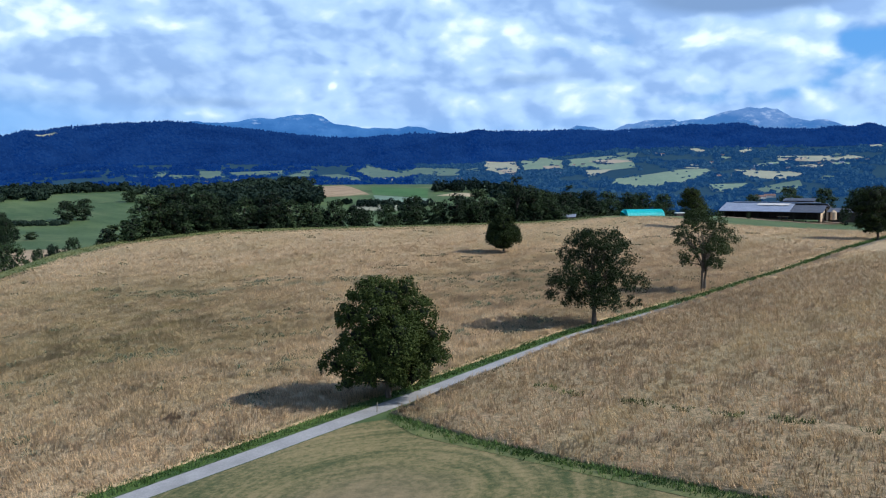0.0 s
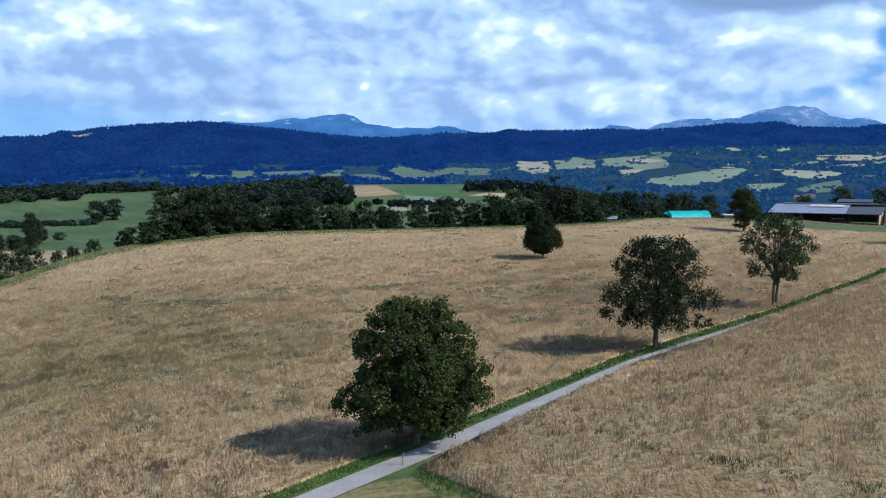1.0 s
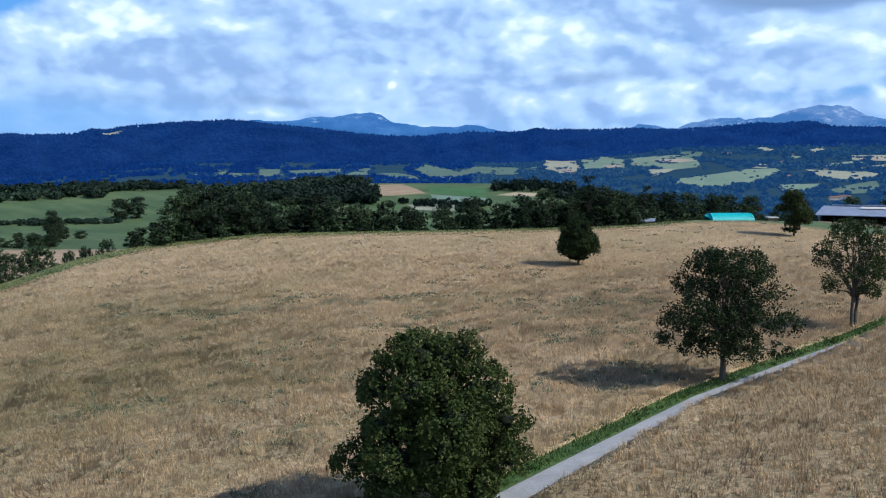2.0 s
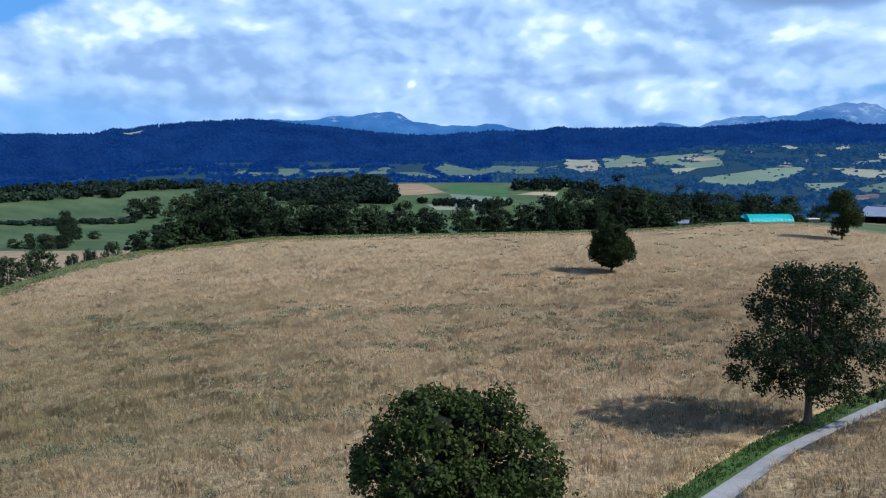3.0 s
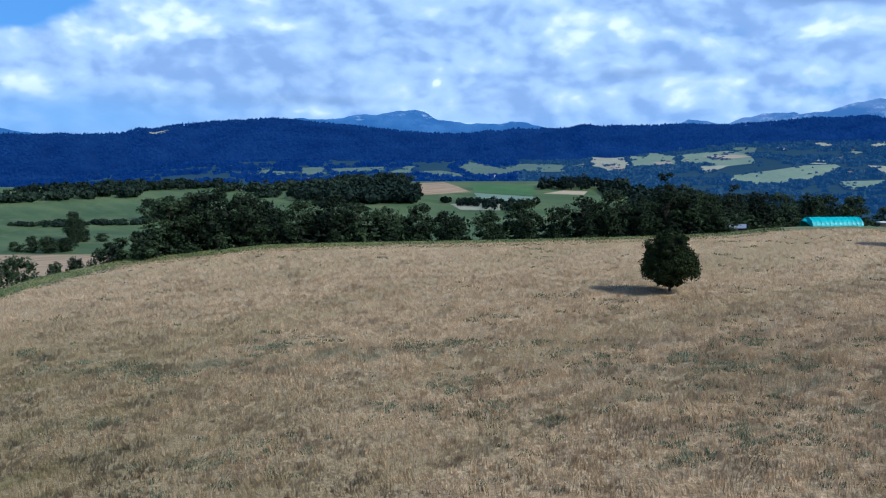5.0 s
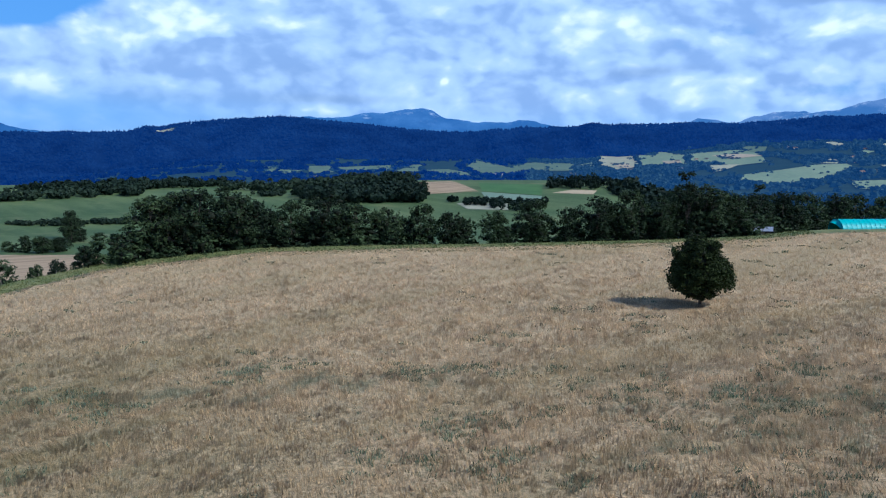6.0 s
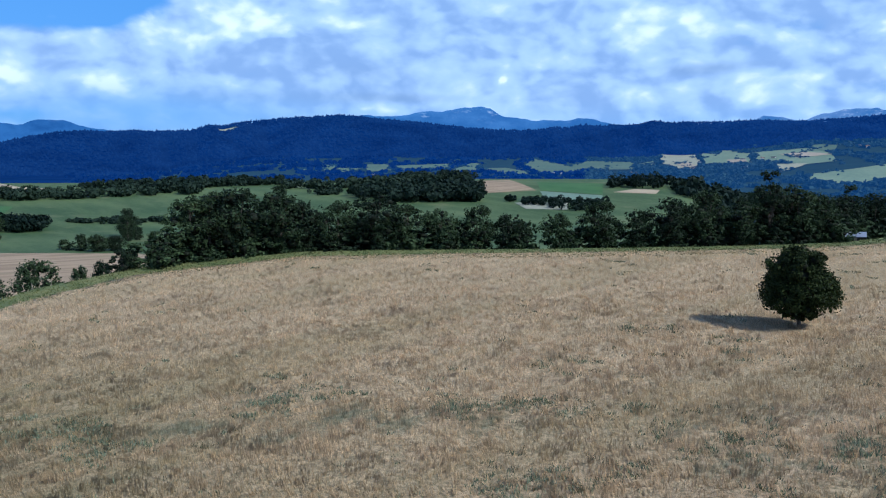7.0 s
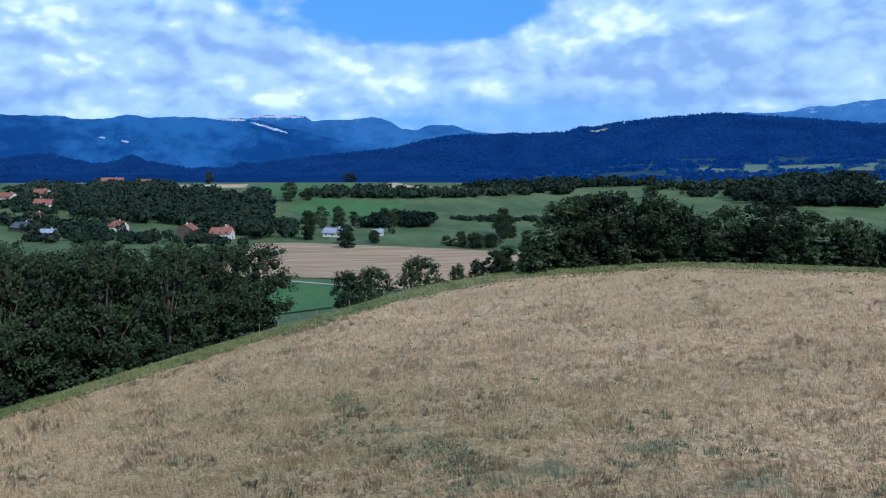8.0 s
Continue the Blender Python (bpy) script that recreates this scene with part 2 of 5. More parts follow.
def wheat_base_shade(n, p):
    """Between the stalks: straw litter, green undergrowth and soil, darkened for the shade there."""
    c = wheat_shade(n, p)
    grain = n.noise(n.scaled(p, (1, 1, 0.3)), 2.6, 4, 0.7)
    under = n.mix(n.noise(p, 0.4, 3), (0.085, 0.068, 0.034), (0.12, 0.11, 0.045))
    return n.mix(n.ramp(grain, 0.36, 0.66, 0.15, 0.75), under, c), 0.9, grain, 0.8


STRAW_EARS = thin_straw("wheat_straw")
WHEAT_BASE = material("wheat_stand", wheat_base_shade)


def meadow_shade(n, p):
    """Grazed meadow: mown streaks, yellowed patches and a fine grain."""
    streak = n.noise(along_lane(n, p, 0.05, 0.008), 1.0, 4, 0.6)
    patch, grain = n.noise(p, 0.012, 5, 0.6), n.noise(p, 0.35, 5, 0.7)
    k = n.math("ADD", n.math("MULTIPLY", streak, 0.5), n.math("ADD", n.math("MULTIPLY", patch, 0.5), n.math("MULTIPLY_ADD", grain, 0.45, -0.22)))
    c = n.mix(n.ramp(k, 0.36, 0.68), (0.034, 0.068, 0.020), (0.088, 0.125, 0.044))
    return n.mix(n.ramp(n.noise(p, 0.028, 5, 0.65), 0.55, 0.7, 0.0, 0.55), c, (0.135, 0.145, 0.062)), 0.85, grain, 0.5


GRASS = material("meadow_grass", meadow_shade)
VERGE = mottled("verge_grass", (0.030, 0.070, 0.014), (0.092, 0.140, 0.032), 0.25, 16)
MARGIN = mottled("margin_grass", (0.055, 0.085, 0.024), (0.17, 0.170, 0.062), 0.15, 12)
# Greyed towards blue: valley haze mixed into the base colour.
HAZED_GRASS = mottled("hazed_meadow", (0.115, 0.175, 0.125), (0.195, 0.250, 0.165), 0.006, 14)
LUSH = mottled("lush_meadow", (0.028, 0.090, 0.020), (0.060, 0.130, 0.034), 0.03, 12)


def stubble_shade(n, p):
    """Reaped rows side by side, with greener bands between the cuts."""
    row, band = n.noise(along_lane(n, p, 0.02, 0.16), 1.0, 5, 0.65), n.noise(along_lane(n, p, 0.008, 0.05), 1.0, 3, 0.5)
    c = n.mix(n.ramp(row, 0.36, 0.64), (0.22, 0.155, 0.090), (0.34, 0.245, 0.148))
    return n.mix(n.ramp(band, 0.54, 0.68, 0.0, 0.6), c, (0.14, 0.145, 0.065)), 0.9, n.noise(p, 0.8, 4), 0.5


STUBBLE = material("stubble_field", stubble_shade)
STRAW = mottled("cut_straw", (0.30, 0.24, 0.15), (0.42, 0.33, 0.21), 0.02, 10)
# Hay, green and straw fields muted and blued for haze in the base colour.
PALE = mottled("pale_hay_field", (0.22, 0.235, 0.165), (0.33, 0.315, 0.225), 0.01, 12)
HAZED_GREEN = mottled("hazed_green_meadow", (0.060, 0.105, 0.085), (0.105, 0.155, 0.110), 0.006, 14)
HAZED_STRAW = mottled("hazed_cut_straw", (0.27, 0.225, 0.165), (0.37, 0.305, 0.225), 0.01, 10)
TILE_FAR = mottled("weathered_brown_tiles", (0.12, 0.075, 0.060), (0.20, 0.125, 0.10), 0.4, 9)
ASPHALT = mottled("worn_lane_asphalt", (0.24, 0.235, 0.225), (0.36, 0.35, 0.335), 0.4, 14, 0.9, 0.2)
SOIL = mottled("dry_soil", (0.16, 0.11, 0.07), (0.26, 0.19, 0.12), 0.3, 8)
BARK = mottled("bark", (0.05, 0.04, 0.03), (0.12, 0.10, 0.08), 1.5, 6, 0.9, 0.8, stretch=(1, 1, 0.2))
# Near-black colour stands for the shade inside a crown.
INNER_SHADE = mottled("shaded_inner_crown", (0.003, 0.005, 0.002), (0.012, 0.017, 0.007), 1.2, 5, 0.95)
LEAF = leafy("linden_leaves", (0.004, 0.010, 0.003), (0.052, 0.072, 0.017))
LEAF_GREY = leafy("ash_leaves", (0.010, 0.020, 0.007), (0.060, 0.080, 0.026))
LEAF_WOOD = leafy("wood_leaves", (0.005, 0.012, 0.007), (0.044, 0.070, 0.028))
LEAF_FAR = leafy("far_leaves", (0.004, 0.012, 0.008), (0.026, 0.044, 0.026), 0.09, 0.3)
WHITE = mottled("white_render", (0.42, 0.40, 0.37), (0.60, 0.58, 0.54), 0.3, 9)
TILE = mottled("red_roof_tiles", (0.15, 0.060, 0.042), (0.24, 0.10, 0.070), 0.4, 9)
DARK_WOOD = mottled("dark_boards", (0.035, 0.028, 0.024), (0.08, 0.062, 0.05), 0.6, 8, stretch=(1, 1, 0.2))
PALE_WOOD = mottled("pale_boards", (0.42, 0.30, 0.19), (0.58, 0.44, 0.30), 0.5, 8, stretch=(1, 1, 0.2))
TIN = mottled("grey_roof_sheets", (0.17, 0.20, 0.26), (0.27, 0.30, 0.37), 0.3, 6, 0.45)
SLATE = mottled("dark_slates", (0.05, 0.055, 0.07), (0.09, 0.10, 0.12), 0.5, 8, 0.6)
TURQUOISE = mottled("turquoise_sheeting", (0.006, 0.30, 0.30), (0.02, 0.42, 0.41), 0.15, 6, 0.45)
GLASS_DARK = mottled("window_glass", (0.02, 0.025, 0.03), (0.04, 0.05, 0.06), 0.5, 4, 0.1)
POST_WOOD = mottled("weathered_post", (0.13, 0.11, 0.085), (0.24, 0.21, 0.165), 2.0, 6)


def mown_shade(n, p):
    xyz = n.put(n.add("ShaderNodeSeparateXYZ"), {0: p}).outputs
    dx, dy = n.math("SUBTRACT", xyz[0], -5.2), n.math("SUBTRACT", xyz[1], 57.5)
    ring = n.math("SQRT", n.math("ADD", n.math("MULTIPLY", dx, dx), n.math("MULTIPLY", dy, dy)))
    turn = n.math("ARCTAN2", dy, dx)
    swath = n.put(n.add("ShaderNodeCombineXYZ"), {0: n.math("MULTIPLY", ring, 0.75), 1: n.math("MULTIPLY", turn, 0.8), 2: 0.0}).outputs[0]
    lane = n.noise(swath, 1.0, 5, 0.6, 0.3)
    grain = n.noise(n.scaled(p, (1, 1, 1)), 1.9, 5, 0.7)
    k = n.math("ADD", n.math("MULTIPLY", lane, 0.62), n.math("MULTIPLY_ADD", grain, 0.62, n.math("MULTIPLY", n.noise(p, 0.07, 3), 0.25)))
    c = n.mix(n.ramp(k, 0.56, 0.94), (0.046, 0.064, 0.017), (0.25, 0.195, 0.088))
    bare = n.ramp(n.math("MULTIPLY_ADD", n.noise(p, 0.25, 4), 8.0, ring), 3.7, 13.7, 0.6, 0.0)
    return n.mix(bare, c, n.mix(grain, (0.15, 0.105, 0.06), (0.27, 0.21, 0.12))), 0.85, grain, 0.6


MOWN = material("mown_meadow", mown_shade)


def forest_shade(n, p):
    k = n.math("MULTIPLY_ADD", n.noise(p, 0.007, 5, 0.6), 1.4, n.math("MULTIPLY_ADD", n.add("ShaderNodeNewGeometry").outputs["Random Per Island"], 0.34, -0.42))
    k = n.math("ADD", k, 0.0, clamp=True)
    # Near-black base stands for cloud shadow, the blue glow for haze.
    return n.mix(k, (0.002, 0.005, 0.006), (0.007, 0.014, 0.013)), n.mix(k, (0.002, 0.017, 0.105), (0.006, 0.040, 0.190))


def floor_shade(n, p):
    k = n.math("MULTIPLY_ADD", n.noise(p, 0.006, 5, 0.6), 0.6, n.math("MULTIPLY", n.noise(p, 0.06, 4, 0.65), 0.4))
    # Blue haze over the valley floor, given off as emission.
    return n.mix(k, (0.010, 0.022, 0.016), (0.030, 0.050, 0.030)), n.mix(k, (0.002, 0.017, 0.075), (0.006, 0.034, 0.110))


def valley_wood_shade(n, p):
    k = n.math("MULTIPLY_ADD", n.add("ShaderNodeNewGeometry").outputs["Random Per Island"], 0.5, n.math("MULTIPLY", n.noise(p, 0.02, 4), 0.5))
    # Valley haze put in as a blue glow on the trees.
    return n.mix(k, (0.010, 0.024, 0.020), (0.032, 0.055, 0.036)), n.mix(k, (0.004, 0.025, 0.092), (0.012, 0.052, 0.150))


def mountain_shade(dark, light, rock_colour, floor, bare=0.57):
    """Far slopes, haze blue put into the glow, pale rock on the upper part."""
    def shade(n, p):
        # Broad noise paints cloud-shadow patches into the glow colour.
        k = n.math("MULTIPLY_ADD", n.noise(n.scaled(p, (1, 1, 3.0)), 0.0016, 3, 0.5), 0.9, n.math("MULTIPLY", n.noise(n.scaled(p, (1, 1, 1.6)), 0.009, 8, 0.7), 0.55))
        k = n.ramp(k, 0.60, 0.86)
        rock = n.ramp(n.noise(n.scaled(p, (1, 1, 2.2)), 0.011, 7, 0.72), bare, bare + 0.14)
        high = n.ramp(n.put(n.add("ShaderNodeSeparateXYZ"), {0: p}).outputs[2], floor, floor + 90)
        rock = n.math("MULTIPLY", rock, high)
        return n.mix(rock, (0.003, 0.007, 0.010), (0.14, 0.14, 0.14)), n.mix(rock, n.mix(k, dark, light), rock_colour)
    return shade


FOREST = haze_glow("hazed_forest", forest_shade)
FLOOR = haze_glow("hazed_wooded_land", floor_shade)
FAR_WOOD = haze_glow("hazed_valley_woods", valley_wood_shade)
MOUNTAIN_NEAR = haze_glow("dark_hazed_mountains", mountain_shade((0.008, 0.052, 0.22), (0.030, 0.135, 0.40), (0.09, 0.20, 0.42), 255))
MOUNTAIN_MID = haze_glow("middle_hazed_mountains", mountain_shade((0.022, 0.100, 0.32), (0.045, 0.165, 0.45), (0.12, 0.25, 0.48), 262, 0.55))
MOUNTAIN_FAR = haze_glow("hazed_mountains", mountain_shade((0.040, 0.150, 0.42), (0.075, 0.22, 0.53), (0.15, 0.30, 0.56), 270, 0.54))
MOUNTAIN_PEAK = haze_glow("pale_hazed_mountains", mountain_shade((0.060, 0.18, 0.45), (0.14, 0.27, 0.55), (0.22, 0.34, 0.57), 240, 0.53))

# ---- the lie of the land ----
EDGE = [(-114, -400), (-114, 195), (-110, 238), (-101, 255), (-72, 276), (-17, 288), (44, 306), (90, 342), (180, 404), (420, 432), (420, -400)]


def smooth(a, b, v):
    v = np.clip((v - a) / (b - a), 0, 1)
    return v * v * (3 - 2 * v)


def outside(x, y):
    """Metres outside the hilltop's outline; 0 on the hill."""
    far, inside = np.full(x.shape, 1e9), np.zeros(x.shape, bool)
    for (ax, ay), (bx, by) in zip(EDGE, EDGE[1:] + EDGE[:1]):
        dx, dy = bx - ax, by - ay
        k = np.clip(((x - ax) * dx + (y - ay) * dy) / (dx * dx + dy * dy), 0, 1)
        far = np.minimum(far, np.hypot(x - ax - k * dx, y - ay - k * dy))
        crosses = ((ay > y) != (by > y)) & (x < ax + (y - ay) / (dy if dy else 1e-9) * dx)
        inside ^= crosses
    return np.where(inside, 0, far)


RIDGE_AZ = (-110, -75, -64.7, -61.6, -59.2, -57, -53.3, -50.7, -48, -43.6, -40, -38, -36.4, -33, -30, -28.4, -26.2, -24.6, -21.2, -17.4, -13.6, -10.6, -8.6, -6.4, -3.6, -0.9, 2.6, 8.4, 11.8, 14.6, 16.9, 19.0, 23, 28, 40, 70)
RIDGE_EL = (0.8, 0.8, 0.7, 1.1, 0.5, 0.85, 0.25, 0.2, 0.75, 1.28, 1.65, 2.2, 2.48, 2.58, 2.68, 2.76, 3.08, 3.38, 3.70, 3.68, 3.45, 3.12, 2.93, 2.85, 2.98, 3.14, 3.26, 3.34, 3.24, 3.38, 3.55, 3.36, 3.17, 3.15, 3.1, 2.0)


def valley(x, y):
    r, az = np.hypot(x, y - 100), np.degrees(np.arctan2(x, y - 100))
    right = smooth(2, 14, az)
    low = -20 - 22 * right
    crest = 7 + 5 * smooth(-22, -10, az) - 42 * right
    z = low + (crest - low) * smooth(560, 1140, r)
    deep = -45 - 15 * right
    z = np.where(r > 1160, crest + (deep - crest) * smooth(1160, 1650, r), z)
    foot = 74 + 58 * right - 70 * smooth(-22, -34, az)
    z = np.where(r > 1700, deep + (foot - deep) * np.clip((r - 1700) / (3250 - 1700), 0, 1) ** 1.1, z)
    top = 22 + 4000 * np.tan(np.radians(np.interp(az, RIDGE_AZ, RIDGE_EL) - 0.19))
    z = np.where(r > 3250, foot + (top - foot) * smooth(3250, 4000, r) ** 0.8, z)
    fold = np.radians(az) * 34 + 2.2 * np.sin(np.radians(az) * 13) + r * 0.0012
    return z + np.where(r > 3250, (np.sin(fold) + 0.6 * np.sin(fold * 2.7 + 1)) * 16 * smooth(3250, 3500, r) * (1 - smooth(3780, 3990, r)), 0)


def hill(x, y):
    x, y = np.clip(x, -135, 200) / 100, np.clip(y, -20, 360) / 100
    knoll = 1.5 * np.exp(-((x - 0.7) ** 2 + (y - 3.05) ** 2) / 0.12)
    return 1.54 + 12.64 * x - 4.03 * y - 0.35 * x * x - 4.79 * x * y + 1.85 * y * y + knoll


def height(x, y):
    x, y = np.asarray(x, float), np.asarray(y, float)
    reach = 118 + 210 * smooth(0, 12, np.degrees(np.arctan2(x, y - 60)))
    s = 1 - (1 - np.clip((outside(x, y) - 1) / reach, 0, 1)) ** 1.9
    v = valley(x, y)
    return hill(x, y) * (1 - s) + v * s


# ---- building helpers ----
def mesh_of(name, verts, faces, mat, smooth_faces=False):
    me = bpy.data.meshes.new(name)
    if isinstance(verts, np.ndarray):
        count, sides = faces.shape
        me.vertices.add(len(verts))
        me.vertices.foreach_set("co", verts.astype(np.float32).ravel())
        me.loops.add(count * sides)
        me.loops.foreach_set("vertex_index", faces.astype(np.int32).ravel())
        me.polygons.add(count)
        me.polygons.foreach_set("loop_start", np.arange(count, dtype=np.int32) * sides)
        me.polygons.foreach_set("loop_total", np.full(count, sides, np.int32))
        me.update(calc_edges=True)
    else:
        me.from_pydata(verts, [], faces)
    if smooth_faces:
        me.polygons.foreach_set("use_smooth", np.ones(len(me.polygons), bool))
    me.materials.append(mat)
    return me


def bm_mesh(name, bm, mat, smooth_faces=False):
    me = bpy.data.meshes.new(name)
    bm.to_mesh(me)
    bm.free()
    if smooth_faces:
        me.polygons.foreach_set("use_smooth", np.ones(len(me.polygons), bool))
    me.materials.append(mat)
    return me


def part(name, bm, mat, parent, label="", smooth_faces=False):
    me = bm_mesh(name, bm, mat, smooth_faces) if isinstance(bm, bmesh.types.BMesh) else bm
    ob = new(name, me)
    ob.parent = parent
    return tagged(ob, label)


def box(bm, x0, x1, y0, y1, z0, z1, bevel=0.0):
    made = bmesh.ops.create_cube(bm, size=1, matrix=Matrix.Translation(((x0 + x1) / 2, (y0 + y1) / 2, (z0 + z1) / 2)) @ Matrix.Diagonal((x1 - x0, y1 - y0, z1 - z0, 1)))
    if bevel:
        bmesh.ops.bevel(bm, geom=list({e for v in made["verts"] for e in v.link_edges}), offset=bevel, segments=1, affect="EDGES")
    return bm


def boxed(*a, **k):
    return box(bmesh.new(), *a, **k)


def tube(verts, faces, points, radii, sides=7):
    start = len(verts)
    for i, (p, r) in enumerate(zip(points, radii)):
        a, b = points[max(i - 1, 0)], points[min(i + 1, len(points) - 1)]
        ahead = (Vector(b) - Vector(a)).normalized()
        side = ahead.orthogonal().normalized()
        other = ahead.cross(side)
        for k in range(sides):
            t = 2 * math.pi * k / sides
            verts.append(Vector(p) + (side * math.cos(t) + other * math.sin(t)) * r)
    for i in range(len(points) - 1):
        for k in range(sides):
            a, b = start + i * sides + k, start + i * sides + (k + 1) % sides
            faces.append((a, b, b + sides, a + sides))


def ground_z(x, y):
    return float(height(np.array([x]), np.array([y]))[0])


def parcel(name, corners, mat, lift, step, label, category, skirt=0.0, rough=0.0, kind="structure"):
    """A piece of land laid on the ground inside a polygon of corners; skirt: how far its rim hangs down."""
    bm = bmesh.new()
    bm.faces.new([bm.verts.new((x, y, 0)) for x, y in corners])
    xs, ys = [c[0] for c in corners], [c[1] for c in corners]
    for axis, lo, hi in ((0, min(xs), max(xs)), (1, min(ys), max(ys))):
        for k in range(1, int((hi - lo) / step) + 1):
            at, no = [0, 0, 0], [0, 0, 0]
            at[axis], no[axis] = lo + k * step, 1
            bmesh.ops.bisect_plane(bm, geom=bm.verts[:] + bm.edges[:] + bm.faces[:], plane_co=at, plane_no=no)
    co = np.array([v.co[:2] for v in bm.verts])
    z = height(co[:, 0], co[:, 1]) + lift
    for v, h in zip(bm.verts, z):
        v.co.z = h + (rough * noise.noise((v.co.x * 0.35, v.co.y * 0.35, 0)) if rough else 0)
    if skirt:
        rim = [e for e in bm.edges if e.is_boundary]
        made = bmesh.ops.extrude_edge_only(bm, edges=rim)["geom"]
        for v in made:
            if isinstance(v, bmesh.types.BMVert):
                v.co.z -= skirt
    bmesh.ops.recalc_face_normals(bm, faces=bm.faces[:])
    return tagged(new(name, bm_mesh(name, bm, mat, True)), label, category, kind=kind)


def inside(x, y, corners):
    x, y = np.asarray(x), np.asarray(y)
    hit = np.zeros(x.shape, bool)
    for (ax, ay), (bx, by) in zip(corners, corners[1:] + corners[:1]):
        hit ^= ((ay > y) != (by > y)) & (x < ax + (y - ay) / ((by - ay) or 1e-9) * (bx - ax))
    return hit


def offset_line(points, d):
    """A line moved d metres to its right."""
    out = []
    for i, p in enumerate(points):
        a, b = Vector(points[max(i - 1, 0)]), Vector(points[min(i + 1, len(points) - 1)])
        w = (b - a).normalized()
        out.append((p[0] + w.y * d, p[1] - w.x * d))
    return out


# ---- the ground ----
def build_ground():
    rings = np.concatenate([np.arange(1, 420, 4.5), np.geomspace(420, 4350, 110)])
    turns = np.radians(np.arange(0, 360, 0.9))
    r, a = np.meshgrid(rings, turns, indexing="ij")
    x, y = r * np.sin(a), 100 + r * np.cos(a)
    v = np.stack([x, y, height(x, y)], -1).reshape(-1, 3)
    nr, na = r.shape
    i, j = np.meshgrid(np.arange(nr - 1), np.arange(na), indexing="ij")
    k = (j + 1) % na
    f = np.stack([i * na + j, i * na + k, (i + 1) * na + k, (i + 1) * na + j], -1).reshape(-1, 4)
    me = mesh_of("ground", v, f[:, ::-1], GRASS, True)
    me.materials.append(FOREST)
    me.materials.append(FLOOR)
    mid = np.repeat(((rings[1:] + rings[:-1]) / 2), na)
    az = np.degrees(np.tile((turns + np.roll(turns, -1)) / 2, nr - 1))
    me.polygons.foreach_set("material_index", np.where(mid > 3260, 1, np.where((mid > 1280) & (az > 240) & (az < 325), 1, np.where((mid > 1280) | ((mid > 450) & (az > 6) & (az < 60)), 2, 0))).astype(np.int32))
    tagged(new("ground", me), "grassy rolling farmland rising to a forested ridge", "ground", kind="structure")


build_ground()

LANE = [(-75, 2), (-45, 38), (-24.3, 62.2), (-17.4, 69.5), (-9.9, 77.8), (-1.6, 86.9), (18.4, 111.2), (45.5, 137.2), (73, 168.5), (121, 231), (190, 322)]
LANE_LEFT, LANE_RIGHT = offset_line(LANE, -1.4), offset_line(LANE, 1.3)
parcel("road", LANE_LEFT + LANE_RIGHT[::-1], ASPHALT, 0.05, 3.0, "narrow pale asphalt farm lane between the wheat fields", "road")
WEST = offset_line(LANE, -3.5) + [(150, 293), (106, 305), (92, 330), (44, 299), (-16, 282), (-71, 270), (-98, 250), (-106, 228), (-109, 200), (-110.5, 150), (-112, 60), (-112, 2)]
EAST = offset_line(LANE[4:7], 1.4)[1:2] + offset_line(LANE[5:8], 0.2)[1:2] + offset_line([LANE[6], (33, 125.2), LANE[7]], 0.1)[1:2] + offset_line(LANE[6:], -1.25)[1:] + [(260, 322), (260, -10), (66, 2), (15.9, 54.4), (9.2, 61.4), (3.1, 68.3), (-1.8, 74.8), (-5.2, 79.2)]
parcel("verge_west", offset_line(LANE, -1.45) + offset_line(LANE, -4.6)[::-1], VERGE, 0.07, 3.0, "lush green grass verge beside the lane", "grass verge")
parcel("verge_east", offset_line(LANE[5:7], 1.3) + offset_line(LANE[5:7], 2.9)[::-1], VERGE, 0.07, 3.0, "thin green grass verge beside the lane", "grass verge")
MOWN_AREA = offset_line(LANE[:5], 1.5) + [(-5.5, 77.5), (-2.4, 71.2), (4.6, 63.8), (11.6, 56.2), (60, 2)]
parcel("mown_meadow", MOWN_AREA, MOWN, 0.06, 3.0, "freshly mown hay meadow with curved swath lines", "meadow")
DITCH = [(-5.0, 79.0), (-1.8, 74.8), (3.1, 68.3), (9.2, 61.4), (15.9, 54.4), (66, 2), (60, 2), (11.6, 56.2), (4.6, 63.8), (-2.4, 71.2), (-5.5, 77.5)]
parcel("ditch_grass", DITCH, MARGIN, 0.09, 3.0, "long green grass along a shallow ditch", "grass strip")
parcel("wheat_field_west", WEST, WHEAT_BASE, 0.22, 3.0, "ripe golden wheat field with weedy patches", "wheat field", skirt=0.3, rough=0.16)
parcel("wheat_field_east", EAST, WHEAT_BASE, 0.24, 4.0, "ripe golden wheat field across the lane", "wheat field", skirt=0.5, rough=0.06)
STRIP = [(-108.5, 2), (-108.5, 150), (-106.5, 200), (-103, 228), (-95, 248), (-69, 266), (-16, 276), (44, 294), (92, 330), (106, 303), (116, 312), (92, 349), (43, 305), (-17, 287), (-73, 276), (-102, 256), (-111, 238), (-115, 196), (-116, 2)]
parcel("field_margin", STRIP, MARGIN, 0.12, 4.0, "rough green grass margin round the wheat", "grass strip")


